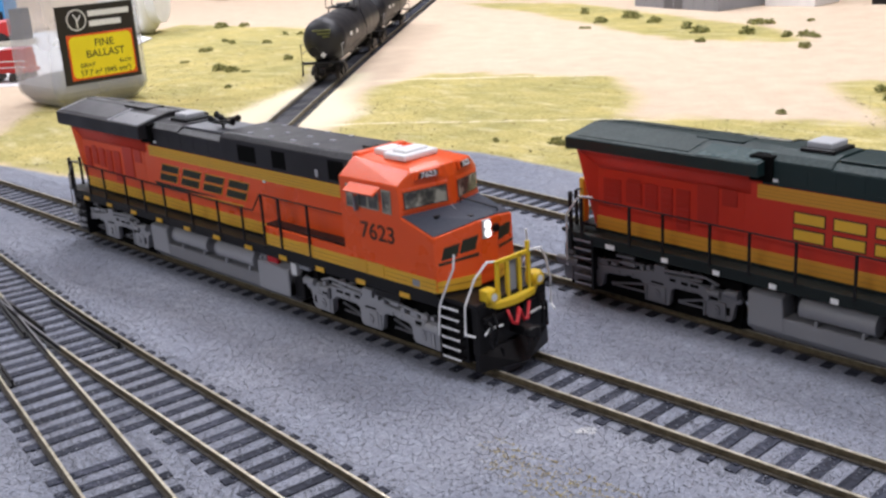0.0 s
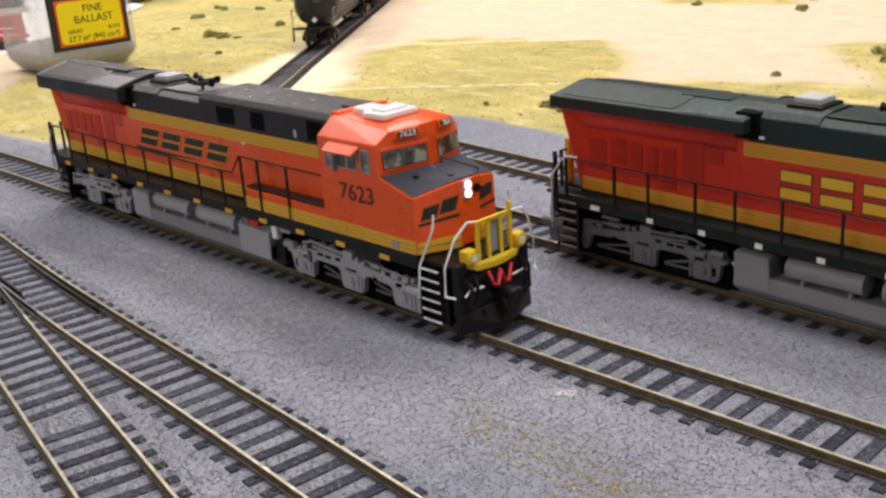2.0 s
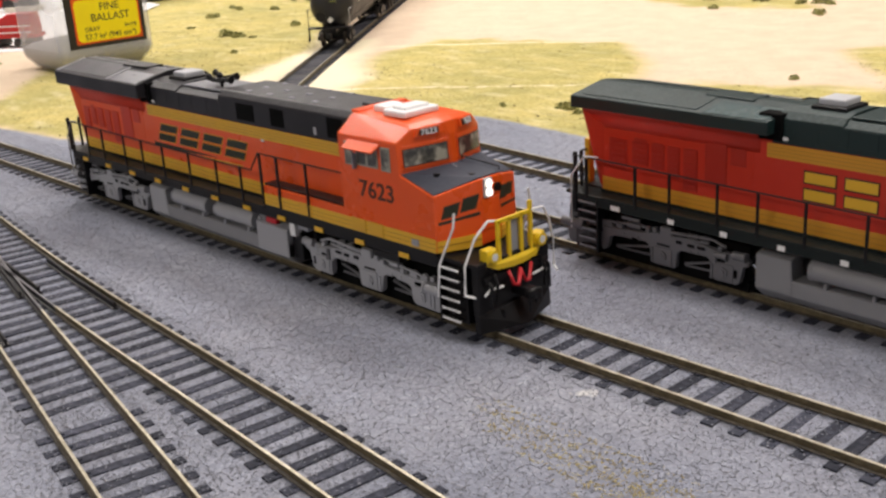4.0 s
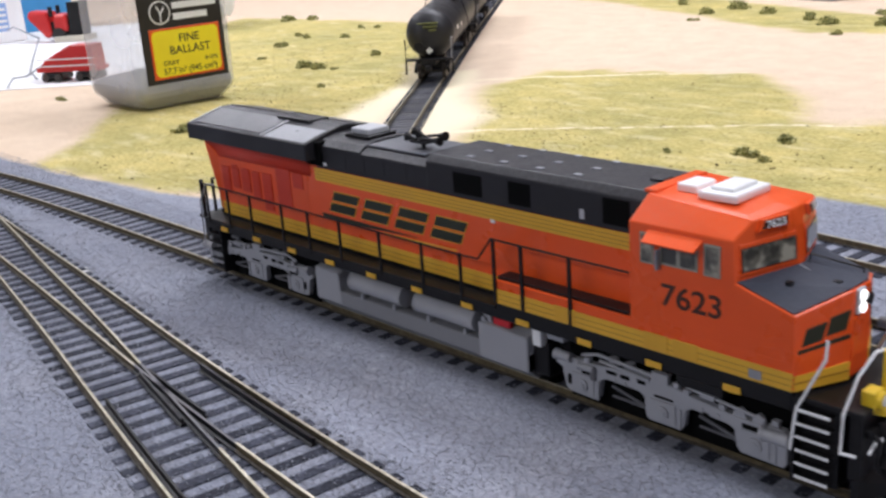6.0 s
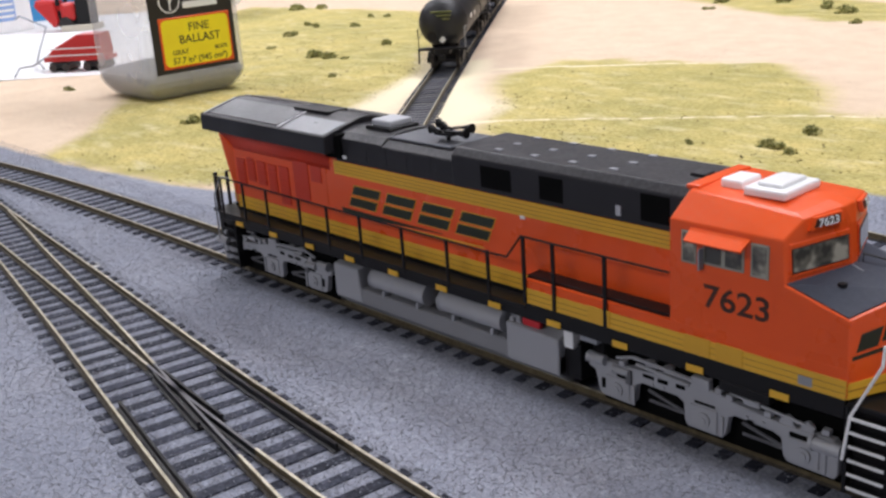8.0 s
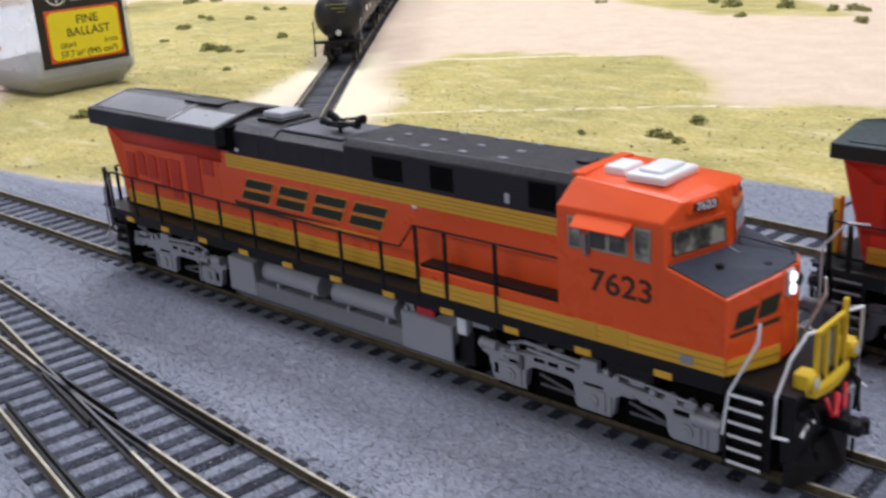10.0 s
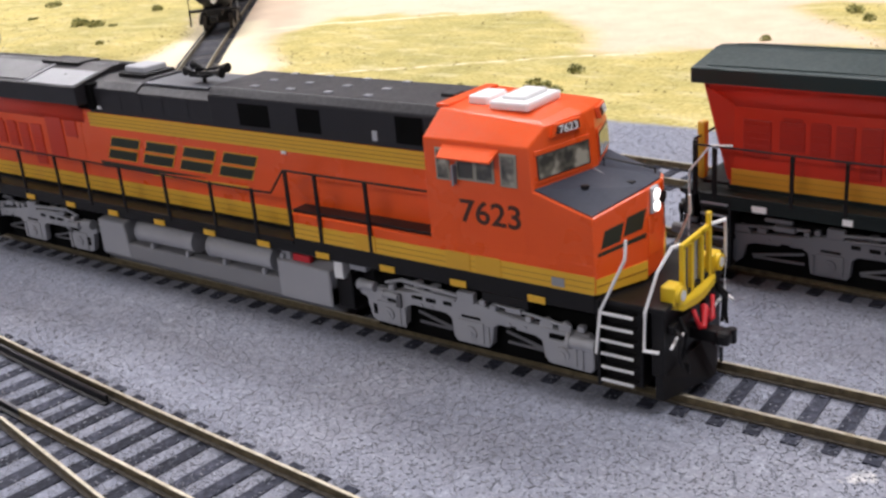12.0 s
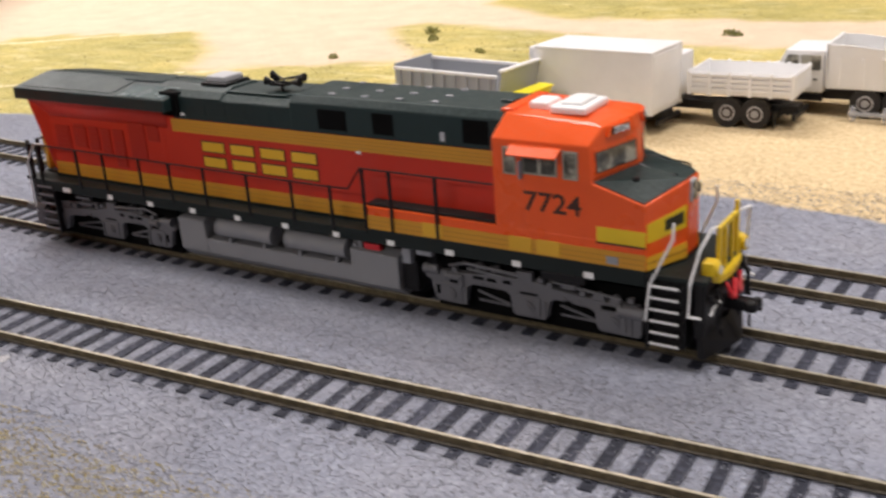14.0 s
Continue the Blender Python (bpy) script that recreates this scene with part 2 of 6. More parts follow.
def cloudy_material():
    """Thin blow-moulded plastic: part clear, part milky, with a soft gloss."""
    m, nt, b = material("cloudy_plastic")
    n = noise_node(nt, 14, 3)
    nt.links.new(ramp(nt, n.outputs[0], [(0.3, (0.58, 0.59, 0.61)), (0.7, (0.80, 0.80, 0.82))]).outputs[0], b.inputs["Base Color"])
    b.inputs["Roughness"].default_value = 0.16
    clear = nt.nodes.new("ShaderNodeBsdfTransparent")
    mix = nt.nodes.new("ShaderNodeMixShader")
    mix.inputs[0].default_value = 0.34
    out = nt.nodes["Material Output"]
    nt.links.new(clear.outputs[0], mix.inputs[1])
    nt.links.new(b.outputs[0], mix.inputs[2])
    nt.links.new(mix.outputs[0], out.inputs[0])
    return m


JAR = cloudy_material()
CLEAR = glass_material("clear_sprue", (0.97, 0.97, 0.97), 0.05, 1.3)


# ---- mesh helpers: all lengths in millimetres, scaled to metres on linking ----
def part(name, bm, mat, parent=None, label="", smooth=False):
    """Links a bmesh as one mesh object under a thing or a part."""
    bmesh.ops.scale(bm, vec=(MM, MM, MM), verts=bm.verts)
    me = bpy.data.meshes.new(name)
    bm.to_mesh(me)
    bm.free()
    for mt in mat if isinstance(mat, (list, tuple)) else (mat,):
        me.materials.append(mt)
    if smooth:
        me.polygons.foreach_set("use_smooth", [True] * len(me.polygons))
    ob = new(name, me)
    if parent is not None:
        ob.parent = parent
    if label:
        ob["label"] = label
    return ob


def thing(name, label, category, m=None, group="", kind=""):
    ob = new(name)
    ob.empty_display_size = 0.01
    if m is not None:
        ob.matrix_world = m
    return tagged(ob, label, category, group, kind)


def box(bm, x0, x1, y0, y1, z0, z1, bevel=0.0):
    r = bmesh.ops.create_cube(bm, size=1, matrix=Matrix.Translation(((x0 + x1) / 2, (y0 + y1) / 2, (z0 + z1) / 2)) @ Matrix.Diagonal((abs(x1 - x0), abs(y1 - y0), abs(z1 - z0), 1)))
    if bevel:
        edges = list({e for v in r["verts"] for e in v.link_edges})
        bmesh.ops.bevel(bm, geom=edges, offset=bevel, segments=2, profile=0.5, affect="EDGES")
    return bm


def boxed(*a, **k):
    return box(bmesh.new(), *a, **k)


def rod(bm, p0, p1, r, n=10, r2=None):
    p0, p1 = Vector(p0), Vector(p1)
    d = p1 - p0
    m = Matrix.Translation((p0 + p1) / 2) @ d.to_track_quat("Z", "Y").to_matrix().to_4x4()
    bmesh.ops.create_cone(bm, cap_ends=True, segments=n, radius1=r, radius2=r if r2 is None else r2, depth=d.length, matrix=m)
    return bm


def wire(bm, pts, r, n=6):
    """A bent round bar through the points, mitred at the bends."""
    pts = [Vector(p) for p in pts]
    rings = []
    for i, p in enumerate(pts):
        a = (p - pts[i - 1]).normalized() if i else (pts[1] - p).normalized()
        b = (pts[i + 1] - p).normalized() if i < len(pts) - 1 else a
        t = (a + b).normalized()
        side = t.cross(Vector((0, 0, 1)))
        if side.length < 0.05:
            side = t.cross(Vector((0, 1, 0)))
        side.normalize()
        up = side.cross(t)
        k = 1 / max(0.5, t.dot(a))
        rings.append([bm.verts.new(p + (side * math.cos(2 * math.pi * j / n) + up * math.sin(2 * math.pi * j / n)) * r * k) for j in range(n)])
    for ra, rb in zip(rings, rings[1:]):
        for j in range(n):
            bm.faces.new((ra[j], ra[(j + 1) % n], rb[(j + 1) % n], rb[j]))
    bm.faces.new(rings[0][::-1])
    bm.faces.new(rings[-1])
    return bm


def prism(bm, profile, axis, a, b):
    """A polygon drawn in the plane across an axis, drawn out from a to b along it."""
    def at(u, v, w):
        return (w, u, v) if axis == "x" else (u, w, v) if axis == "y" else (u, v, w)
    r0 = [bm.verts.new(at(u, v, a)) for u, v in profile]
    r1 = [bm.verts.new(at(u, v, b)) for u, v in profile]
    n = len(profile)
    bm.faces.new(r0[::-1])
    bm.faces.new(r1)
    for i in range(n):
        bm.faces.new((r0[i], r0[(i + 1) % n], r1[(i + 1) % n], r1[i]))
    bmesh.ops.recalc_face_normals(bm, faces=bm.faces)
    return bm


def hull(bm, pts):
    vs = [bm.verts.new(p) for p in pts]
    bmesh.ops.convex_hull(bm, input=vs)
    bmesh.ops.recalc_face_normals(bm, faces=bm.faces)
    return bm


def bev(bm, w, seg=2):
    es = [e for e in bm.edges if len(e.link_faces) == 2 and e.calc_face_angle(0) > 0.5]
    bmesh.ops.bevel(bm, geom=es, offset=w, segments=seg, profile=0.5, affect="EDGES")
    return bm


def words(name, text, size, mat, parent, m, depth=0.08, wide=1.0, bold=0.0):
    """Raised print in the built-in font, in millimetres, on the pose m of its parent."""
    cu = bpy.data.curves.new(name, "FONT")
    cu.body, cu.size, cu.extrude, cu.offset = text, size * MM, depth * MM * 0.5, bold * MM
    cu.align_x, cu.align_y = "CENTER", "CENTER"
    tmp = new(name + "_curve", cu)
    me = bpy.data.meshes.new_from_object(tmp.evaluated_get(bpy.context.evaluated_depsgraph_get()))
    bpy.data.objects.remove(tmp)
    bpy.data.curves.remove(cu)
    me.transform(m @ Matrix.Diagonal((wide, 1, 1, 1)))
    me.materials.clear()
    me.materials.append(mat)
    ob = new(name, me)
    ob.parent = parent
    return ob


def mm(x, y, z, rx=0, ry=0, rz=0):
    return pose(x * MM, y * MM, z * MM, rx, ry, rz)


# ---- the room: floor, walls, ceiling ----
def shell(name, label, x0, x1, y0, y1, z0, z1, mat):
    ob = part(name, boxed(x0, x1, y0, y1, z0, z1), mat)
    return tagged(ob, label, "room", kind="structure")


shell("floor", "grey concrete basement floor", -4600, 3600, -2600, 3600, -1000, -960, FLOOR)
shell("ceiling", "plain white basement ceiling", -4600, 3600, -2600, 3600, 1400, 1440, CEIL)
shell("wall_north", "plain off-white basement wall", -4600, 3600, 3600, 3700, -1000, 1440, WALL)
shell("wall_south", "plain off-white basement wall", -4600, 3600, -2700, -2600, -1000, 1440, WALL)
shell("wall_west", "plain off-white basement wall", -4700, -4600, -2600, 3600, -1000, 1440, WALL)
shell("wall_east", "plain off-white basement wall", 3600, 3700, -2600, 3600, -1000, 1440, WALL)


# ---- the layout surface ----
def inside(px, py, poly, soft):
    """1 well inside the outline, 0 well outside, soft metres wide at the edge."""
    pts = np.array(poly) * 0.1
    best = np.full(px.shape, 1e9)
    odd = np.zeros(px.shape, bool)
    for (ax, ay), (bx, by) in zip(pts, np.roll(pts, -1, 0)):
        dx, dy = bx - ax, by - ay
        k = np.clip(((px - ax) * dx + (py - ay) * dy) / (dx * dx + dy * dy), 0, 1)
        best = np.minimum(best, np.hypot(px - ax - k * dx, py - ay - k * dy))
        cross = ((ay > py) != (by > py)) & (px < dx * (py - ay) / (dy if abs(dy) > 1e-9 else 1e-9) + ax)
        odd ^= cross
    return np.clip(0.5 + np.where(odd, best, -best) / (2 * soft), 0, 1)


BALLAST_EDGE = [(-40, 0.0), (-6, 0.05), (-4.4, 0.20), (-3.1, 0.29), (-2.45, 0.36), (-2.05, 0.48), (-1.85, 0.9), (-1.6, 1.5), (-1.2, 1.95), (-0.69, 2.06), (0.0, 1.99), (1.8, 1.9), (3.4, 1.75), (3.9, 1.64), (6, 1.4), (20, 1.3), (20, -6), (-40, -6)]
TURF = [
    [(-3.7, 0.24), (-4.15, 0.75), (-4.75, 1.1), (-5.6, 1.9), (-7.5, 3.4), (-9.8, 4.9), (-10.2, 5.9), (-7.7, 6.2), (-6.3, 5.95), (-4.8, 4.35), (-3.95, 3.35), (-3.4, 2.6), (-2.95, 1.8), (-2.6, 1.2), (-2.1, 0.5), (-2.5, 0.30)],
    [(-1.0, 1.9), (-1.9, 1.95), (-2.4, 2.5), (-3.1, 3.4), (-3.14, 4.1), (-1.65, 4.57), (-1.0, 3.9), (-0.78, 3.55), (-0.62, 3.25), (0.49, 3.7), (1.0, 3.55), (1.5, 2.9), (2.0, 2.1), (1.8, 1.8), (0.0, 1.9)],
    [(-0.04, 4.85), (0.19, 5.1), (1.2, 4.9), (2.3, 4.5), (3.4, 4.6), (3.6, 4.2), (2.6, 4.0), (1.7, 3.7), (0.9, 3.5), (0.45, 4.1)],
    [(-7.9, 9.2), (-5.0, 7.95), (-2.45, 6.55), (-1.2, 6.85), (-1.9, 7.6), (-3.5, 8.3), (-6, 9.5)],
    [(0.1, 6.1), (1.1, 5.4), (3.3, 5.5), (6, 5.6), (6, 8.5), (0, 7.2)],
    [(-9.5, 10.2), (-7.6, 9.6), (-5.2, 10.6), (-6, 12.5), (-10, 12.5)],
]
PALE = [
    [(-2.1, 2.0), (-2.45, 2.05), (-4.0, 3.75), (-3.75, 3.85), (-2.95, 3.0), (-2.35, 2.5)],
    [(-2.5, 1.75), (-3.05, 1.9), (-4.2, 3.6), (-3.8, 3.5)],
]
STAIN = [(1.70, -0.395), (1.95, -0.395), (2.2, -0.415), (2.6, -0.46), (3.0, -0.48), (3.3, -0.51), (3.2, -0.60), (2.7, -0.64), (2.3, -0.60), (2.0, -0.475), (1.75, -0.435)]
GOLD = [(1.3, 1.2), (8, 0.8), (8, 3.9), (3.5, 4.1), (2.2, 3.3), (1.7, 2.5)]
SEAM = [[(-2.3, 2.06), (-1.52, 2.60), (-1.01, 2.93), (-0.5, 3.21), (-0.3, 3.30), (-0.3, 3.335), (-0.5, 3.25), (-1.01, 2.965), (-1.52, 2.64), (-2.3, 2.11)], [(-3.4, 3.5), (-3.0, 3.80), (-2.32, 4.24), (-1.75, 4.55), (-1.75, 4.60), (-2.32, 4.29), (-3.0, 3.86), (-3.4, 3.56)]]
SPILL = [[(1.775, -0.165), (1.835, -0.168), (1.85, -0.19), (1.79, -0.20)], [(-1.66, -0.40), (-1.55, -0.395), (-1.55, -0.44), (-1.65, -0.445)]]


def layout_surface():
    xs = np.r_[np.arange(-3.6, -1.2, 0.02), np.arange(-1.2, 0.65, 0.006), np.arange(0.65, 1.81, 0.03)]
    ys = np.r_[np.arange(-0.42, -0.12, 0.012), np.arange(-0.12, 1.05, 0.006), np.arange(1.05, 1.91, 0.025)]
    gx, gy = np.meshgrid(xs, ys)
    nx, ny = len(xs), len(ys)
    wob = np.array([noise.noise((x * 9, y * 9, 3.1)) for x, y in zip(gx.ravel(), gy.ravel())]).reshape(gx.shape)
    fine = np.array([noise.noise((x * 45, y * 45, 7.7)) for x, y in zip(gx.ravel(), gy.ravel())]).reshape(gx.shape)
    px, py = gx + 0.016 * wob + 0.009 * fine, gy + 0.014 * wob - 0.009 * fine
    ballast = inside(gx + 0.004 * fine, gy + 0.004 * wob + 0.003 * fine, BALLAST_EDGE, 0.006)
    turf = np.maximum.reduce([inside(px, py, p, 0.026) for p in TURF])
    pale = np.maximum(np.maximum.reduce([inside(px, py, p, 0.03) for p in PALE]), np.maximum.reduce([inside(gx + 0.002 * fine, gy + 0.002 * wob, p, 0.0025) for p in SEAM]))
    gold = inside(px, py, GOLD, 0.05)
    stain = inside(gx + 0.004 * fine, gy + 0.005 * fine, STAIN, 0.012) * 0.72
    spill = np.maximum.reduce([inside(gx, gy, p, 0.0022) for p in SPILL]) * 0.7
    z = np.where(ballast > 0.5, 0.0001 * fine, 0.0012 * (wob + 0.4 * fine) * np.clip((py - 0.03) * 12, 0, 1))
    far = np.array([(-10.5, 11.3), (-8.3, 8.72), (-5.75, 5.72), (-3.49, 3.10), (-2.70, 2.20), (-2.23, 1.68), (-1.8, 1.27)]) * 0.1
    near = np.full(gx.shape, 1e9)
    for (ax, ay), (bx, by) in zip(far, far[1:]):
        k = np.clip(((gx - ax) * (bx - ax) + (gy - ay) * (by - ay)) / ((bx - ax) ** 2 + (by - ay) ** 2), 0, 1)
        near = np.minimum(near, np.hypot(gx - ax - k * (bx - ax), gy - ay - k * (by - ay)))
    z = np.where(near < 0.03, z * np.clip((near - 0.017) / 0.013, 0, 1) - 0.0003 * (near < 0.02), z)
    verts = np.stack([gx, gy, z], -1).reshape(-1, 3)
    i = (np.arange(ny - 1)[:, None] * nx + np.arange(nx - 1)).ravel()
    quads = np.stack([i, i + 1, i + 1 + nx, i + nx], -1)
    me = bpy.data.meshes.new("ground")
    me.from_pydata(verts.tolist(), [], quads.tolist())
    for name, v in (("ballast", ballast), ("turf", turf), ("pale", pale), ("stain", stain), ("spill", spill), ("gold", gold)):
        a = me.attributes.new(name, "FLOAT", "POINT")
        a.data.foreach_set("value", v.ravel().astype(np.float32))
    me.polygons.foreach_set("use_smooth", [True] * len(me.polygons))
    me.materials.append(GROUND)
    return tagged(new("ground", me), "model scenery of grey ballast, pale sand and dry yellow turf", "ground", kind="structure")


layout_surface()
tagged(part("benchwork", boxed(-3600, 1790, -420, 1890, -120, -6, 2), CARD), "plain brown board that carries the layout", "table", kind="structure")


# ---- tracks ----
RAIL_Z, TIE_TOP, HALF_GAUGE = 2.8, 0.55, 8.7
RAIL_SECTION = [(-0.98, 0.0), (0.98, 0.0), (0.98, 0.24), (0.24, 0.45), (0.24, 1.55), (0.42, 1.7), (0.42, 2.17), (0.34, 2.27), (-0.34, 2.27), (-0.42, 2.17), (-0.42, 1.7), (-0.24, 1.55), (-0.24, 0.45), (-0.98, 0.24)]


def smooth_line(pts, step):
    """Points every step mm along a smooth curve through pts (decimetres), with their headings."""
    p = [Vector((x * 100, y * 100, 0)) for x, y in pts]
    dense = []
    for i in range(len(p) - 1):
        a, b = p[max(i - 1, 0)], p[min(i + 2, len(p) - 1)]
        for k in range(24):
            s = k / 24
            h = 0.5 * ((2 * p[i]) + (p[i + 1] - a) * s + (2 * a - 5 * p[i] + 4 * p[i + 1] - b) * s * s + (3 * p[i] - a - 3 * p[i + 1] + b) * s ** 3)
            dense.append(h)
    dense.append(p[-1])
    out, gone, want = [], 0.0, 0.0
    for a, b in zip(dense, dense[1:]):
        d = (b - a).length
        while want <= gone + d and d > 0:
            q = a.lerp(b, (want - gone) / d)
            out.append((q.x, q.y, math.atan2(b.y - a.y, b.x - a.x)))
            want += step
        gone += d
    return out


def rail_mesh(line, offset, x0=-1e9, x1=1e9):
    bm = bmesh.new()
    rings = []
    for x, y, h in line:
        cx, cy = x - math.sin(h) * offset, y + math.cos(h) * offset
        if x0 <= cx <= x1:
            rings.append([bm.verts.new((cx - math.sin(h) * u, cy + math.cos(h) * u, TIE_TOP - 0.02 + v)) for u, v in RAIL_SECTION])
    n = len(RAIL_SECTION)
    for ra, rb in zip(rings, rings[1:]):
        for j in range(n):
            f = bm.faces.new((ra[j], ra[(j + 1) % n], rb[(j + 1) % n], rb[j]))
            f.material_index = 1 if j in (6, 7, 8) else 2 if j in (0, 1, 2, 12, 13) else 0
    bm.faces.new(rings[0])
    bm.faces.new(rings[-1][::-1])
    bmesh.ops.recalc_face_normals(bm, faces=bm.faces)
    return bm


def tie_mesh(length, half=1.6):
    bm = box(bmesh.new(), -half, half, -length / 2, length / 2, -1.0, TIE_TOP, 0.12)
    for s in (-1, 1):
        if length < 30:
            for k in (-1.75, 1.75):
                box(bm, -0.55, 0.55, s * HALF_GAUGE + k - 0.35, s * HALF_GAUGE + k + 0.35, TIE_TOP, TIE_TOP + 0.35)
    bmesh.ops.scale(bm, vec=(MM, MM, MM), verts=bm.verts)
    me = bpy.data.meshes.new("tie")
    bm.to_mesh(me)
    bm.free()
    me.materials.append(TIE)
    return me


TIE_ME = tie_mesh(26.6)
BED = paint("bed_grit", (0.13, 0.125, 0.125), 0.85, 0.25, (0.34, 0.32, 0.29))


def lay_tie(parent, x, y, h, me, rnd):
    ob = new("tie", me)
    ob.parent = parent
    ob.matrix_basis = pose(x * MM, y * MM, rnd.uniform(-0.32, 0.05) * MM, 0, rnd.uniform(-0.5, 0.5), math.degrees(h) + rnd.uniform(-1.2, 1.2))


def track(pts, label, ties=None, seed=1, bed=None):
    rnd = random.Random(seed)
    t = thing("railway_track", label, "track", group="model railway tracks")
    line = smooth_line(pts, 6.0)
    part("rail", rail_mesh(line, HALF_GAUGE), (RAIL_SIDE, RAIL_TOP, RAIL_FOOT), t)
    part("rail", rail_mesh(line, -HALF_GAUGE), (RAIL_SIDE, RAIL_TOP, RAIL_FOOT), t)
    if bed:
        bm, rows = bmesh.new(), []
        for x, y, h in line:
            if bed[0] <= x <= bed[1]:
                rows.append([bm.verts.new((x - math.sin(h) * u, y + math.cos(h) * u, z)) for u, z in ((-12.0, -0.6), (-10.8, 0.04), (10.8, 0.04), (12.0, -0.6))])
        for ra, rb in zip(rows, rows[1:]):
            for j in range(3):
                bm.faces.new((ra[j], rb[j], rb[j + 1], ra[j + 1]))
        bmesh.ops.recalc_face_normals(bm, faces=bm.faces)
        part("track_bed", bm, BED, t, "grey strip of bedding under the ties")
    for x, y, h in smooth_line(pts, 7.75):
        if ties is None or ties[0] <= x <= ties[1]:
            lay_tie(t, x, y, h, TIE_ME, rnd)
    return t


track([(-6.5, -0.62), (-5.2, -0.30), (-4.4, -0.15), (-3.6, -0.06), (-2.8, -0.012), (-2, 0), (-1, 0), (1, 0), (3, 0), (5.6, 0)], "model track with brassy rails and dark ties in grey ballast", seed=1)
track([(-10.5, 11.3), (-8.3, 8.72), (-5.75, 5.72), (-3.49, 3.10), (-2.70, 2.20), (-2.23, 1.68), (-1.8, 1.27), (-1.3, 0.98), (-0.7, 0.84), (0.0, 0.785), (0.9, 0.735), (2.2, 0.665), (3.8, 0.58), (5.6, 0.48)], "model track that curves away across sand and turf", seed=2, bed=(-1100, -190))
track([(-1.75, 1.62), (-1.2, 1.53), (-0.5, 1.465), (0.05, 1.41), (1.2, 1.30), (2.4, 1.19), (3.65, 1.07), (5.6, 0.88)], "model track with brassy rails along the edge of the ballast", seed=3)

THROUGH = [(-6.4, 0.02), (-5.2, -0.14), (-3.8, -0.295), (-2.7, -0.42), (-1.4, -0.565), (-0.4, -0.685), (0.3, -0.75), (1.0, -0.797), (1.6, -0.838), (2.2, -0.892), (3.2, -0.985), (4.5, -1.10)]
BRANCH = [(-3.3, -0.352), (-2.7, -0.425), (-2.2, -0.512), (-1.88, -0.575), (-1.07, -0.722), (-0.46, -0.84), (0.03, -0.935), (0.5, -1.022), (1.0, -1.115), (1.43, -1.195), (2.5, -1.40), (3.5, -1.60)]


def turnout():
    rnd = random.Random(5)
    t = thing("turnout_track", "model railway switch with black guard rails in grey ballast", "track", group="model railway tracks")
    main, side = smooth_line(THROUGH, 2.0), smooth_line(BRANCH, 2.0)
    part("stock_rail", rail_mesh(main, HALF_GAUGE), (RAIL_SIDE, RAIL_TOP, RAIL_FOOT), t)
    part("stock_rail", rail_mesh(main, -HALF_GAUGE, -700, -261), (RAIL_SIDE, RAIL_TOP, RAIL_FOOT), t)
    part("stock_rail", rail_mesh(side, -HALF_GAUGE, -262, 500), (RAIL_SIDE, RAIL_TOP, RAIL_FOOT), t)
    part("point_rail", rail_mesh(main, -HALF_GAUGE, -258, -50), (RAIL_SIDE, RAIL_TOP, RAIL_FOOT), t)
    part("point_rail", rail_mesh(side, HALF_GAUGE, -262, -50), (RAIL_SIDE, RAIL_TOP, RAIL_FOOT), t)
    part("frog_rail", rail_mesh(main, -HALF_GAUGE, -51.5, 15), (BLACK, FROG, BLACK), t, "dark plastic frog rail")
    part("frog_rail", rail_mesh(side, HALF_GAUGE, -51.5, 15), (BLACK, FROG, BLACK), t, "dark plastic frog rail")
    part("wing_rail", rail_mesh(main, -HALF_GAUGE + 2.1, -46, -6), (BLACK, BLACK, BLACK), t, "black plastic wing rail")
    part("wing_rail", rail_mesh(side, HALF_GAUGE - 2.1, -46, -6), (BLACK, BLACK, BLACK), t, "black plastic wing rail")
    part("closure_rail", rail_mesh(main, -HALF_GAUGE, 14, 470), (RAIL_SIDE, RAIL_TOP, RAIL_FOOT), t)
    part("closure_rail", rail_mesh(side, HALF_GAUGE, 14, 370), (RAIL_SIDE, RAIL_TOP, RAIL_FOOT), t)
    part("guard_rail", rail_mesh(main, HALF_GAUGE - 2.5, -36, 30), (BLACK, BLACK, BLACK), t, "black plastic guard rail")
    part("guard_rail", rail_mesh(side, -HALF_GAUGE + 2.5, -36, 30), (BLACK, BLACK, BLACK), t, "black plastic guard rail")
    sides = [(x, y) for x, y, h in side]
    for x, y, h in smooth_line(THROUGH, 7.75):
        if x < -262 or x > 88:
            lay_tie(t, x, y, h, TIE_ME, rnd)
            continue
        by = min(sides, key=lambda q: abs(q[0] - x))[1]
        span = y - by
        me = tie_mesh(26.6 + span, 1.75)
        lay_tie(t, x - math.sin(h) * -span / 2, y - span / 2, h - 0.03, me, rnd)
    for x, y, h in smooth_line(BRANCH, 7.75):
        if x > 92:
            lay_tie(t, x, y, h, TIE_ME, rnd)
    return t


turnout()


# ---- locomotives ----
def plate(bm, corners, t):
    """A flat panel of thickness t on four corners, proud along their normal."""
    c = [Vector(p) for p in corners]
    n = (c[1] - c[0]).cross(c[3] - c[0]).normalized() * t
    return hull(bm, c + [p + n for p in c])


def on_panel(corners, u, v):
    a, b, c, d = (Vector(p) for p in corners)
    return (a.lerp(b, u)).lerp(d.lerp(c, u), v)


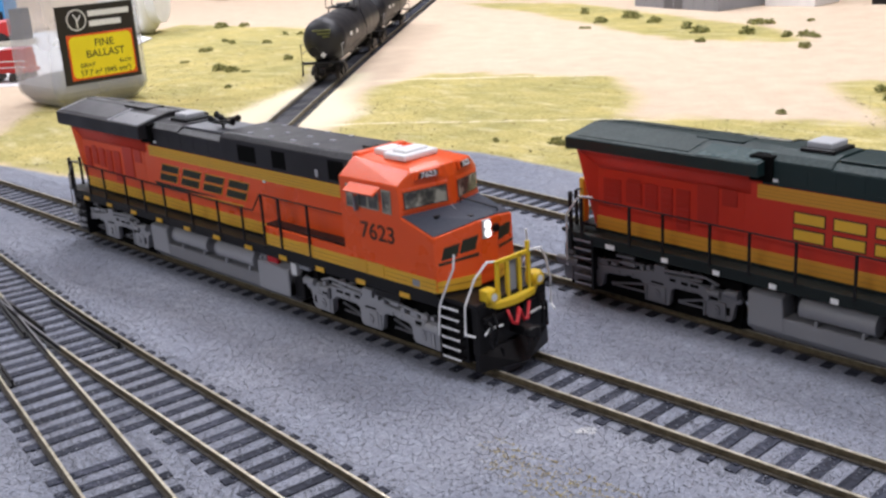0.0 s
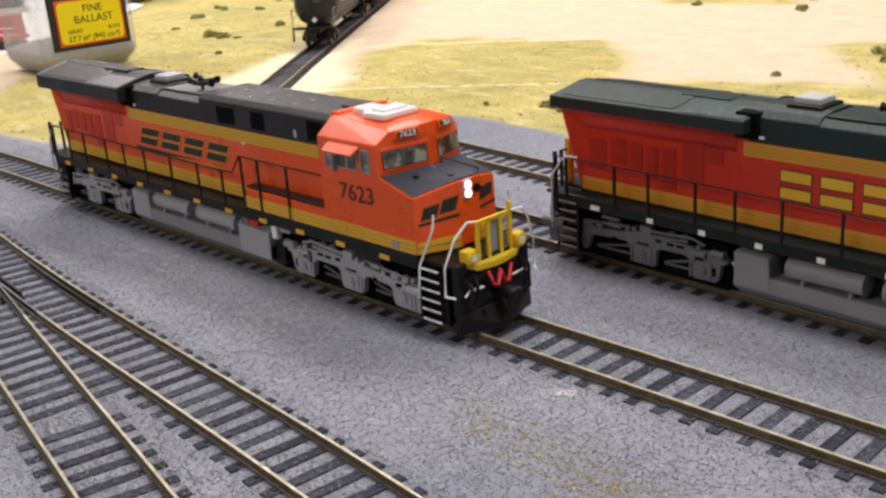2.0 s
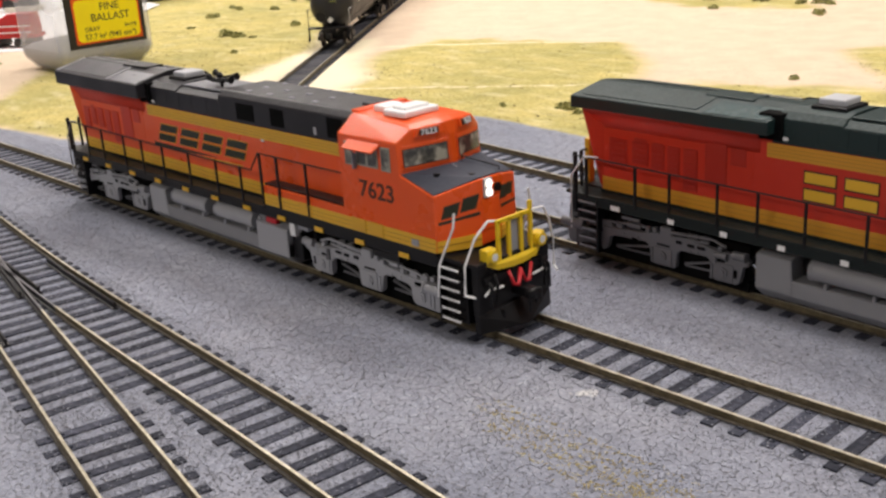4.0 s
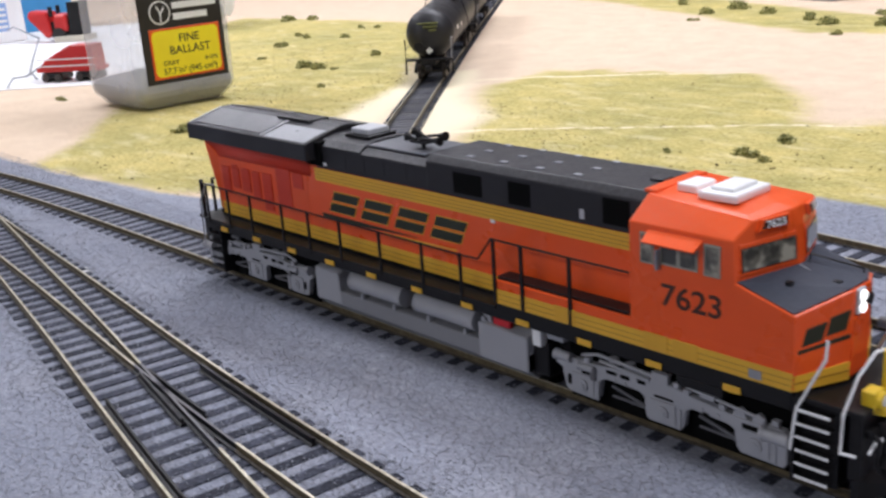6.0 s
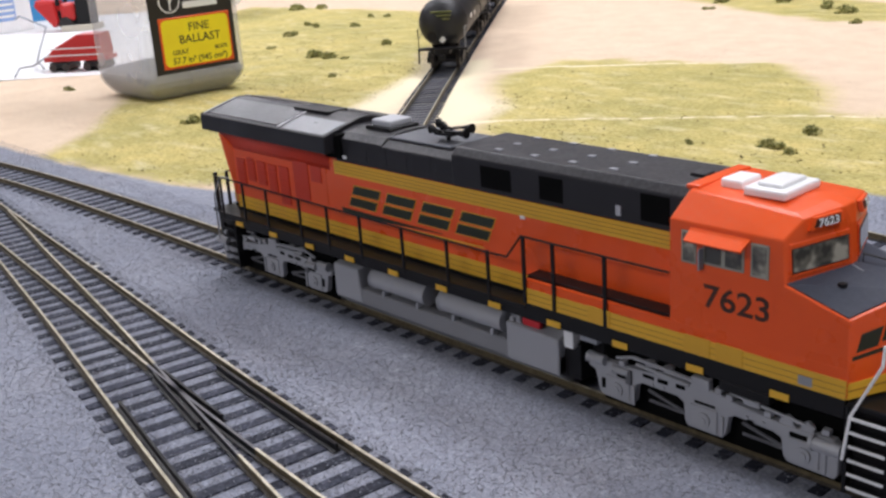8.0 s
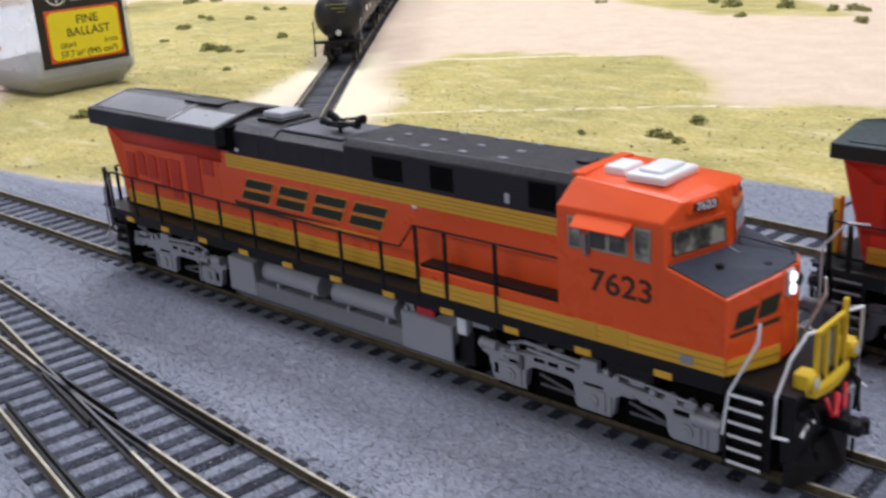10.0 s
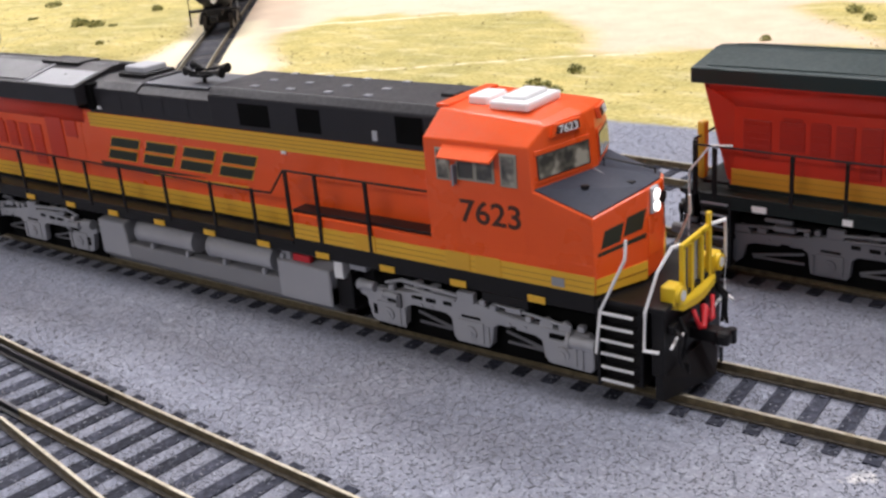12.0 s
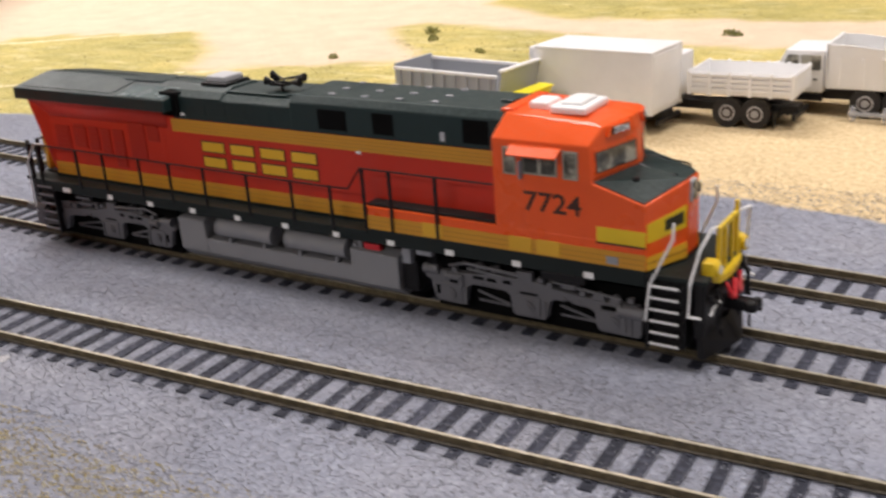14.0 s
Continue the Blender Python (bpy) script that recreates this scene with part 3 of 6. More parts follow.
def sub_panel(corners, u0, u1, v0, v1, slant=0.0):
    return [on_panel(corners, u0, v0), on_panel(corners, u1, v0), on_panel(corners, u1 + slant, v1), on_panel(corners, u0 + slant, v1)]


GLASSY, _nt, _b = material("dark_glazing")
_b.inputs["Base Color"].default_value, _b.inputs["Roughness"].default_value = (0.16, 0.15, 0.12, 1), 0.06
_n = noise_node(_nt, 210, 2)
_nt.links.new(ramp(_nt, _n.outputs[0], [(0.40, (0.055, 0.053, 0.045)), (0.52, (0.16, 0.15, 0.12)), (0.62, (0.40, 0.375, 0.30))]).outputs[0], _b.inputs["Base Color"])
WINDOW_FRAME = paint("window_frame_grey", (0.34, 0.33, 0.27), 0.45, 0.04)
PALE_GREY = paint("exhaust_pale_grey", (0.50, 0.51, 0.54), 0.5, 0.1)
STRIPE_PATCH = paint("stripe_patch", (0.74, 0.40, 0.03), 0.45, 0.05)
DOOR_DARK = paint("door_deep_red", (0.42, 0.018, 0.008), 0.42, 0.03)
DOOR_PALE = paint("rear_orange", (0.86, 0.105, 0.022), 0.42, 0.03)
DOOR_RED = paint("door_red_orange", (0.63, 0.042, 0.012), 0.42, 0.03)
LAMP_GLASS = paint("lamp_lens", (0.78, 0.79, 0.80), 0.12, 0.0)
# Paler than the roof: lamp sheen is put into these two colours.
HATCH_SHEEN = paint("hatch_grey", (0.150, 0.157, 0.177), 0.30, 0.10, (0.3, 0.3, 0.3))
WING_SHEEN = paint("wing_top_grey", (0.060, 0.061, 0.070), 0.34, 0.10, (0.2, 0.2, 0.22))
PALE_EDGE = paint("worn_pale_edge", (0.46, 0.47, 0.50), 0.4, 0.10)


def truck_frame(loco, cx, mat, flip):
    """A three-axle truck: a side frame on each side with pedestals, journal boxes, springs, brake gear and wheels."""
    bogie = part("truck", boxed(cx - 29, cx + 29, -8, 8, 8, 12, 0.4), BLACK, loco, "three-axle power truck")
    for ax in (-24, 0, 24):
        w = bmesh.new()
        for q in (-8.6, 8.6):
            rod(w, (cx + ax, q - 1.3, 6.1), (cx + ax, q + 1.3, 6.1), 6.1, 24)
        rod(w, (cx + ax, -8, 6.1), (cx + ax, 8, 6.1), 1.0, 8)
        part("wheelset", w, STEEL, bogie, "steel wheelset")
    for s in (-1, 1):
        def across(a, b):
            return sorted((s * a, s * b))

        def at(u):
            return cx + u * flip

        def slab(name, x0, x1, y0, y1, z0, z1, parent, m=mat, bevel=0.2, label=""):
            return part(name, boxed(*sorted((at(x0), at(x1))), *across(y0, y1), z0, z1, bevel), m, parent, label)

        # Black sheet painted as the shade behind and below the side frame.
        part("dark_backing", boxed(*sorted((at(-31), at(31))), *across(10.6, 11.2), 0.7, 15.5), SHADE_BLACK, bogie)
        outline = [(-31.5, 12.6), (-33.2, 11.6), (-33.0, 10.2), (-31.0, 9.6), (-29.8, 4.4), (-28.6, 3.6), (-20.6, 3.4), (-19.4, 4.6), (-18.8, 9.0), (-17.0, 10.0), (-7.2, 9.8), (-5.6, 8.8), (-5.2, 4.4), (-4.4, 3.4), (4.4, 3.4), (5.4, 4.6), (6.0, 8.8), (7.6, 9.8), (17.0, 9.2), (18.6, 8.4), (19.2, 4.6), (20.2, 3.4), (30.6, 3.2), (31.4, 4.4), (31.4, 10.6), (30.2, 12.0), (22.0, 11.6), (18.0, 11.8), (9.0, 12.6), (3.0, 13.8), (-9.0, 14.0), (-19.0, 13.0), (-24.0, 12.8)]
        plate_bm = bmesh.new()
        r0 = [plate_bm.verts.new((at(u), s * 12.7, w)) for u, w in outline]
        r1 = [plate_bm.verts.new((at(u), s * 14.7, w)) for u, w in outline]
        plate_bm.faces.new(r0)
        plate_bm.faces.new(r1[::-1])
        for i in range(len(outline)):
            plate_bm.faces.new((r0[i], r1[i], r1[i - 1], r0[i - 1]))
        bmesh.ops.recalc_face_normals(plate_bm, faces=plate_bm.faces)
        f = part("side_frame", bev(plate_bm, 0.22, 1), mat, bogie)
        # journals: a raised square with a round cover, and bolt heads
        for ax in (-24, 0, 24):
            jb = slab("journal_box", ax - 3.6, ax + 3.4, 14.6, 15.1, 4.2, 9.4, f)
            cap = bmesh.new()
            rod(cap, (at(ax), s * 15.0, 6.6), (at(ax), s * 15.6, 6.6), 1.7, 16)
            rod(cap, (at(ax), s * 15.5, 6.6), (at(ax), s * 15.9, 6.6), 0.9, 12)
            part("journal_cover", cap, mat, jb)
            slab("pedestal_rib", ax + 4.2, ax + 5.0, 14.6, 15.2, 3.8, 8.8, f)
        # The hole is a black plate; its inner shade is painted.
        slab("frame_hole", -29.0, -26.6, 14.62, 14.82, 5.6, 8.2, f, SHADE_BLACK, 0, "small square hole painted as black shade")
        bolts = bmesh.new()
        for u in (-14, -11, 10.5, 14.5):
            rod(bolts, (at(u), s * 14.6, 10.6), (at(u), s * 15.0, 10.6), 0.45, 8)
        part("bolt", bolts, mat, f)
        # rigging in the frame windows, in front of the painted shade
        for u0, u1 in ((-17, -7), (8, 18)):
            part("brake_rod", rod(bmesh.new(), (at(u0), s * 12.2, 7.4), (at(u1), s * 12.2, 5.0), 0.42, 6), DIM_SILVER, bogie, "dull brake rod")
            part("brake_rod", rod(bmesh.new(), (at(u0), s * 11.8, 4.6), (at(u1), s * 11.8, 4.4), 0.4, 6), DIM_SILVER, bogie, "dull brake rod")
        # cylinders, springs and pipes along the top
        for u0, u1, z, y, r in ((-32.0, -27.6, 12.9, 15.0, 1.25), (26.2, 32.4, 10.4, 15.4, 1.5), (-25.0, -20.6, 11.6, 15.0, 0.9)):
            c = bmesh.new()
            rod(c, (at(u0), s * y, z), (at(u1), s * y, z), r, 16)
            rod(c, (at(u0 - 0.5), s * y, z), (at(u0 + 0.3), s * y, z), r * 1.18, 16)
            part("brake_cylinder", c, mat, bogie)
        g = bmesh.new()
        rod(g, (at(-19.5), s * 14.6, 15.9), (at(-2.5), s * 14.6, 14.9), 0.5, 8)
        rod(g, (at(-18.5), s * 14.9, 14.6), (at(-4.0), s * 14.9, 13.6), 0.38, 8)
        rod(g, (at(-24.5), s * 14.4, 14.4), (at(-19.5), s * 14.6, 15.9), 0.4, 8)
        rod(g, (at(6.0), s * 14.0, 14.6), (at(26.0), s * 14.2, 12.8), 0.42, 8)
        part("brake_pipe", g, mat, bogie, "silver brake piping")
        for u in (-15.5, -10.5):
            k = bmesh.new()
            for q in range(3):
                rod(k, (at(u), s * 13.2, 13.6 + q * 0.8), (at(u), s * 13.2, 14.1 + q * 0.8), 1.3, 12)
            part("spring", k, mat, bogie)
        slab("bracket", -3.4, 1.2, 13.2, 15.0, 13.6, 16.2, bogie)
        slab("bracket", 9.6, 13.6, 13.0, 14.9, 13.4, 14.8, bogie)
        slab("bracket", 10.4, 15.4, 13.0, 14.4, 15.4, 16.4, bogie, DIM_SILVER)
        for u0, u1 in ((17.6, 21.6), (22.4, 26.0)):
            arch = [(at(u0), 11.4), (at(u0 + 0.6), 13.0), (at((u0 + u1) / 2), 13.9), (at(u1 - 0.6), 13.0), (at(u1), 11.4)]
            part("equaliser", bev(prism(bmesh.new(), arch, "y", *across(13.0, 14.4)), 0.2, 1), mat, bogie)
        slab("damper", -21.4, -19.8, 14.7, 15.5, 8.8, 12.4, bogie, DIM_SILVER)
        # Thin black plates on the frame stand in for shaded recesses.
        for u0, u1, z0, z1 in ((-16.8, -13.6, 11.8, 12.7), (-12.6, -9.8, 11.7, 12.7), (-7.6, -5.2, 11.9, 12.9), (-24.4, -21.0, 9.6, 10.6), (10.6, 12.2, 9.6, 10.2), (20.6, 24.6, 9.6, 10.8), (-2.6, 2.6, 9.9, 10.5)):
            slab("frame_slot", u0, u1, 14.6, 14.8, z0, z1, f, SHADE_BLACK, 0, "slot painted as black shade")
        for u, z in ((-22.6, 13.6), (3.6, 14.6), (6.4, 13.8), (15.6, 13.0), (28.6, 13.2)):
            slab("valve", u - 0.8, u + 0.8, 13.6, 15.2, z - 0.6, z + 0.7, bogie)


def bands(loco, x0, x1, y, z0, z1, mat, line, n=3, name="stripe"):
    for s in (-1, 1):
        st = part(name, boxed(x0, x1, s * y, s * (y + 0.22), z0, z1, 0.05), mat, loco)
        for k in range(1, n):
            zz = z0 + (z1 - z0) * k / n
            part("stripe_line", boxed(x0 + 0.2, x1 - 0.2, s * (y + 0.2), s * (y + 0.30), zz - 0.075, zz + 0.075), line, st)


def locomotive(name, label, m, roof, sill, body, upper, truck_mat, mark, number, new_logo, sheen_mat):
    L = thing(name, label, "locomotive", m, "model diesel locomotives")
    stripe = YELLOW if new_logo else STRIPE_DULL
    part("underframe", boxed(-106, 128, -9, 9, 11, 22.6, 0.3), BLACK, L)
    # walkways and sills
    for s in (-1, 1):
        part("side_sill", bev(prism(bmesh.new(), [(-104, 21.0), (41.5, 21.0), (41.5, 23.0), (126, 23.0), (126, 18.4), (-104, 18.0)], "y", s * 14.6, s * 16.7), 0.15, 1), sill, L)
        part("walkway", boxed(-104, 41.5, s * 10.5, s * 17.0, 20.8, 21.8, 0.15), sill, L)
        part("walkway", boxed(41.5, 85.5, s * 10.6, s * 15.6, 28.8, 29.7, 0.15), sill, L, "dark raised walkway tread")
        part("step_box", boxed(41.5, 126, s * 9, s * 16.55, 23.0, 28.9, 0.15), body, L)
        for k in range(11):
            xx = -94 + k * 20.4
            part("sill_marker", boxed(xx, xx + (4.4 if new_logo else 2.6), s * 16.7, s * 17.05, 18.4, 20.0, 0.1), mark, L)
        part("battery_box", boxed(98, 110, s * 14.5, s * 16.9, 16.2, 18.4, 0.2), BLACK, L)
    bands(L, 41.5, 126.2, 16.6, 22.6, 26.6, stripe, YELLOW_LINE, 3, "lower_stripe")
    bands(L, -99.6, 41.4, 11.12, 22.9, 27.3, stripe, YELLOW_LINE, 3, "lower_stripe")
    for s in (-1, 1):
        part("hood_base", boxed(-100.2, 41.4, *sorted((s * 10.6, s * 11.3)), 21.7, 22.85, 0.08), sill, L, "dark strip along the foot of the hood")
    for s in (-1, 1):
        for xx in (62, 89, 97):
            part("stripe_panel", boxed(xx, xx + 6.6, s * 16.7, s * 17.05, 22.9, 26.9, 0.15), STRIPE_PATCH, L, "paler yellow stripe patch")
    # long hood
    part("long_hood", boxed(-100, 86, -11.1, 11.1, 22.6, 48.0, 0.3), upper, L)
    bands(L, -41.5, 86, 11.1, 42.9, 47.0, stripe, YELLOW_LINE, 4, "upper_stripe")
    part("hood_roof", bev(prism(bmesh.new(), [(-11.25, 47.05), (-11.25, 53.9), (-8.8, 55.5), (-4.0, 56.0), (4.0, 56.0), (8.8, 55.5), (11.25, 53.9), (11.25, 47.05)], "x", -40, 12), 0.3), roof, L)
    part("hood_roof", bev(prism(bmesh.new(), [(-11.45, 47.05), (-11.45, 55.4), (-9.6, 57.5), (9.6, 57.5), (11.45, 55.4), (11.45, 47.05)], "x", 11.6, 86), 0.4), roof, L)
    for s in (-1, 1):
        for a, b, z0, z1 in ((22.6, 33.4, 48.4, 54.2), (43.0, 50.6, 48.4, 54.4), (73.6, 81.5, 48.4, 54.8)):
            # Intakes are raised black plates with their depth shade in the colour.
            part("intake_opening", boxed(a, b, s * 11.3, s * 11.58, z0, z1, 0.1), SHADE_BLACK, L, "intake opening painted as black shade")
        for k, a in enumerate((-33, -24, -15, -5, 5)):
            part("hood_door", boxed(a, a + 8.2, s * 11.2, s * 11.36, 48.6, 53.6, 0.1), roof, L)
        part("data_plate", boxed(66.6, 68.0, s * 11.4, s * 11.65, 48.4, 50.8), PALE_GREY, L)
        part("data_plate", boxed(-38.5, -34.5, s * 11.3, s * 11.5, 48.3, 49.2), WHITE, L)
        part("grab_light", boxed(36, 37.6, s * 11.1, s * 11.6, 42.2, 43.0, 0.1), WHITE_LINE, L)
    # radiator section with its wide wings
    flare = [(11.12, 43.6), (11.35, 45.6), (12.0, 47.4), (13.2, 49.0), (14.8, 49.8)]
    part("radiator_body", prism(bmesh.new(), [(-y, z) for y, z in flare] + [(y, z) for y, z in flare[::-1]], "x", -103.5, -43.9), DOOR_RED if new_logo else upper, L, "flared body under the radiator cover", True)
    part("radiator_end", bev(hull(bmesh.new(), [(x, s * y, z) for s in (-1, 1) for x, y, z in ((-99, 11.1, 24), (-100.4, 11.1, 24), (-101.0, 11.1, 41), (-104.4, 13.2, 49.4), (-99, 11.1, 44))]), 0.2, 1), upper, L)
    for s in (-1, 1):
        part("rear_panel", boxed(-99.8, -46.2, *sorted((s * 11.0, s * 11.18)), 27.4, 43.5, 0.05), DOOR_PALE if new_logo else upper, L, "redder body side below the radiator")
    # Solid black block in place of the shade under the cover's front.
    part("fan_opening", boxed(-43.8, -36.2, -12.6, 12.6, 48.2, 55.6, 0.2), SHADE_BLACK, L, "black block painted as shade under the radiator cover")
    w = bmesh.new()
    wx, ws, wp = (-109.5, 55.4, 58.9) if new_logo else (-109.5, 53.9, 56.5)
    crown = [(-16.2, ws), (-1.5, wp), (1.5, wp), (16.2, ws)]
    prism(w, [(-16.2, 50.0), *crown, (16.2, 50.0)], "x", wx, -38.4)
    part("radiator_wing", bev(w, 0.35), roof, L, "broad sloped radiator cover")
    iy, iz = -1.5, wp + 0.02
    slope = [(-62, -16.2, ws + 0.02), (-39.0, -16.2, ws + 0.02), (-39.0, iy, iz), (-62, iy, iz)]
    rear = [(wx + 1.5, -16.2, ws + 0.02), (-64, -16.2, ws + 0.02), (-64, iy, iz), (wx + 1.5, iy, iz)]
    for s in (-1, 1):
        def mir(c):
            q = [(p[0], -s * p[1], p[2]) for p in c]
            return q if s < 0 else q[::-1]
        # Hatch plates carry painted sheen; the first model's screens do too.
        part("radiator_hatch", plate(bmesh.new(), mir(sub_panel(slope, 0.02, 0.98, 0.04, 0.66)), 0.2), sheen_mat, L, "smooth roof hatch with painted grey sheen")
        part("radiator_screen", plate(bmesh.new(), mir(sub_panel(rear, 0.04, 0.98, 0.12, 0.9)), 0.2), WING_SHEEN if new_logo else roof, L)
        if new_logo:
            # Thin pale grey strips along the seam and the rear edge.
            part("worn_seam", plate(bmesh.new(), mir(sub_panel(slope, -0.09, -0.045, 0.06, 0.92)), 0.26), PALE_EDGE, L, "pale seam across the cover")
            part("worn_seam", plate(bmesh.new(), mir(sub_panel(rear, -0.012, 0.012, 0.06, 0.96)), 0.26), PALE_EDGE, L, "pale rear edge of the cover")
        for a, b, z0, z1 in ((-97.5, -92.5, 31.0, 40.6), (-91, -86.4, 33.5, 40.8), (-85, -79.8, 33, 41), (-78.4, -73.6, 31, 41), (-72, -66.6, 28.4, 41.2)):
            part("radiator_door", boxed(a, b, s * 11.1, s * 11.5, z0, z1, 0.12), DOOR_RED if new_logo else DOOR_DARK, L, "redder louvred door")
            for k in range(5):
                part("louvre", boxed(a + 0.6, b - 0.6, s * 11.45, s * 11.66, z0 + 0.8 + k * 1.7, z0 + 1.5 + k * 1.7), DOOR_RED if new_logo else DOOR_DARK, L)
        part("radiator_door", boxed(-63.6, -55.6, s * 11.1, s * 11.46, 31.6, 44.2, 0.12), DOOR_RED if new_logo else DOOR_DARK, L, "redder plain door")
        part("radiator_door", boxed(-54.2, -48.6, s * 11.1, s * 11.44, 38.6, 43.8, 0.12), DOOR_RED if new_logo else DOOR_DARK, L, "redder plain door")
    part("roof_grille", boxed(-70, -52, -4, 4, wp - 1.0, wp + (0.4 if new_logo else 0.15), 0.2), BLACK if new_logo else roof, L)
    # roof fittings
    e = part("silencer", boxed(-31.5, -20, -5.6, 5.6, 55.9, 57.8, 0.4), BLACK, L)
    part("silencer_top", boxed(-30, -21.5, -4.2, 4.2, 57.6, 59.6, 0.5), PALE_GREY, e, "pale grey exhaust box")
    # The first model's flat hatch takes the same sheen colour.
    part("roof_hatch", boxed(-17, 8, -8.2, 8.2, 55.85, 56.4, 0.2), sheen_mat if new_logo else roof, L)
    part("raised_roof", bev(prism(bmesh.new(), [(-11.35, 52.0), (-11.35, 54.3), (-9.0, 56.0), (-4.4, 56.9), (4.4, 56.9), (9.0, 56.0), (11.35, 54.3), (11.35, 52.0)], "x", -38.6, -17.4), 0.3), roof, L, "arched roof section under the exhaust")
    h = bmesh.new()
    rod(h, (2, -3, 56), (2, -3, 59.0), 0.6)
    box(h, -1.4, 5.4, -5.4, -0.8, 58.2, 59.0, 0.2)
    for dx, dy, dz, side in ((-4.6, -5.0, 0.2, -1), (-3.6, -3.0, 1.6, -1), (-4.2, -1.0, 0.2, -1), (9.0, -4.6, 0.2, 1), (8.2, -1.6, 1.0, 1)):
        rod(h, (2 + side * 0.6, dy, 59.2 + dz * 0.6), (2 + dx * 0.55, dy, 59.4 + dz), 0.4, 8)
        rod(h, (2 + dx * 0.55, dy, 59.4 + dz), (2 + dx, dy, 59.5 + dz), 0.4, 12, 1.35)
    part("air_horn", h, BLACK, L, "black five-chime horn cluster")
    for k in range(4):
        for yy in (-7.6, -0.6, 7.2):
            part("lifting_lug", boxed(24 + k * 12.5, 26.2 + k * 12.5, yy, yy + 1.5, 57.5, 57.85, 0.12), GREY_PLASTIC, L)
    part("antenna_dome", bev(boxed(80, 84, -2, 2, 57.4, 58.3), 0.3), roof, L)
    # cab
    c = bmesh.new()
    hull(c, [(x, s * y, z) for s in (-1, 1) for x, y, z in ((85, 16.5, 26.4), (113, 16.5, 26.4), (85, 16.5, 52.2), (111.8, 16.5, 52.2), (112.4, 16.5, 43.4), (118.2, 1, 44.2), (117.6, 1, 53.0), (113.6, 12.2, 55.9), (116.6, 2, 56.6), (111.5, 11.0, 56.5), (113.2, 2, 57.3), (86.4, 11.2, 57.5), (86.4, 2, 57.9))])
    cab = part("cab", bev(c, 0.35), body, L, "wide safety cab")
    part("cab_step", boxed(84.6, 88, -10, 10, 57.2, 58.2, 0.3), body, L)
    for x0, x1, y0, y1, z1 in ((90.5, 96, -6.2, 1.5, 59.5), (97.5, 107.5, -8.6, 5.2, 59.3), (99.5, 105.5, -6.6, 3.2, 60.2)):
        part("air_conditioner", boxed(x0, x1, y0, y1, 57.3, z1, 0.6), WHITE, cab, "white air conditioner")
    for s in (-1, 1):
        for x0, x1, z0, z1 in ((88.2, 91.9, 43.2, 50.4), (93.6, 103.3, 43.7, 49.4), (104.8, 108.9, 43.4, 50.6)):
            y = s * 16.5
            wd = part("side_window", boxed(x0, x1, y, y + s * 0.25, z0, z1, 0.2), WINDOW_FRAME, cab, "pale-framed side window")
            for a, b in (((x0, x1),) if x1 - x0 < 5 else ((x0, (x0 + x1) / 2), ((x0 + x1) / 2, x1))):
                part("pane", boxed(a + 0.5, b - 0.5, y + s * 0.22, y + s * 0.36, z0 + 0.55, z1 - 0.55), GLASSY, wd)
        v = [(90.4, s * 16.5, 51.2), (104.6, s * 16.5, 51.2), (104.2, s * 19.8, 49.3), (90.8, s * 19.8, 49.3)]
        part("sun_visor", plate(bmesh.new(), v if s < 0 else v[::-1], 0.5), body, cab)
        part("wind_deflector", boxed(93.2, 93.7, s * 16.6, s * 18.2, 42.6, 47.2, 0.1), GREY_PLASTIC, cab)
        # windscreen half, on the angled front
        front = [(112.6, s * 15.9, 44.2), (118.05, s * 1.2, 44.9), (117.65, s * 1.2, 52.2), (112.08, s * 15.9, 51.4)]
        if s > 0:
            front = [front[1], front[0], front[3], front[2]]
        fr = part("windscreen", bev(plate(bmesh.new(), sub_panel(front, 0.03, 0.97, 0.02, 0.98), 0.35), 0.15, 1), body, cab)
        part("gasket", plate(bmesh.new(), sub_panel(front, 0.055, 0.945, 0.135, 0.845), 0.5), LETTER_BLACK, fr, "dark rubber gasket")
        part("pane", plate(bmesh.new(), sub_panel(front, 0.075, 0.925, 0.165, 0.815), 0.58), GLASSY, fr)
        part("wiper", plate(bmesh.new(), sub_panel(front, 0.30, 0.32, 0.9, 0.35, 0.10), 0.7), GREY_PLASTIC, fr)
        brow = [(112.9, s * 14.0, 53.0), (117.5, s * 2.0, 53.6), (116.7, s * 2.0, 56.3), (113.4, s * 12.4, 55.9)]
        if s > 0:
            brow = [brow[1], brow[0], brow[3], brow[2]]
        nb = part("number_board", plate(bmesh.new(), sub_panel(brow, 0.20 if s < 0 else 0.14, 0.86 if s < 0 else 0.80, 0.10, 0.95), 0.9), body, cab, "number board in a painted housing")
        part("board_face", plate(bmesh.new(), sub_panel(brow, 0.27 if s < 0 else 0.21, 0.79 if s < 0 else 0.73, 0.24, 0.82), 1.05), LETTER_BLACK, nb, "dark number face")
        mid = on_panel(brow, 0.53 if s < 0 else 0.47, 0.52)
        a, b_, d = Vector(brow[0]), Vector(brow[1]), Vector(brow[3])
        ex = (b_ - a).normalized()
        ez = ex.cross(d - a).normalized()
        ey = ez.cross(ex)
        pm = Matrix((ex, ey, ez)).transposed().to_4x4()
        pm.translation = (mid + ez * 1.3) * MM
        words("number_decal", number, 2.3, WHITE, nb, pm, 0.06, 1.1, 0.05)
        words("road_number", number, 7.2, LETTER_BLACK, cab, mm(101.6, s * 16.56, 36.5, 90, 0, 0 if s < 0 else 180), 0.1, 1.12, 0.09)
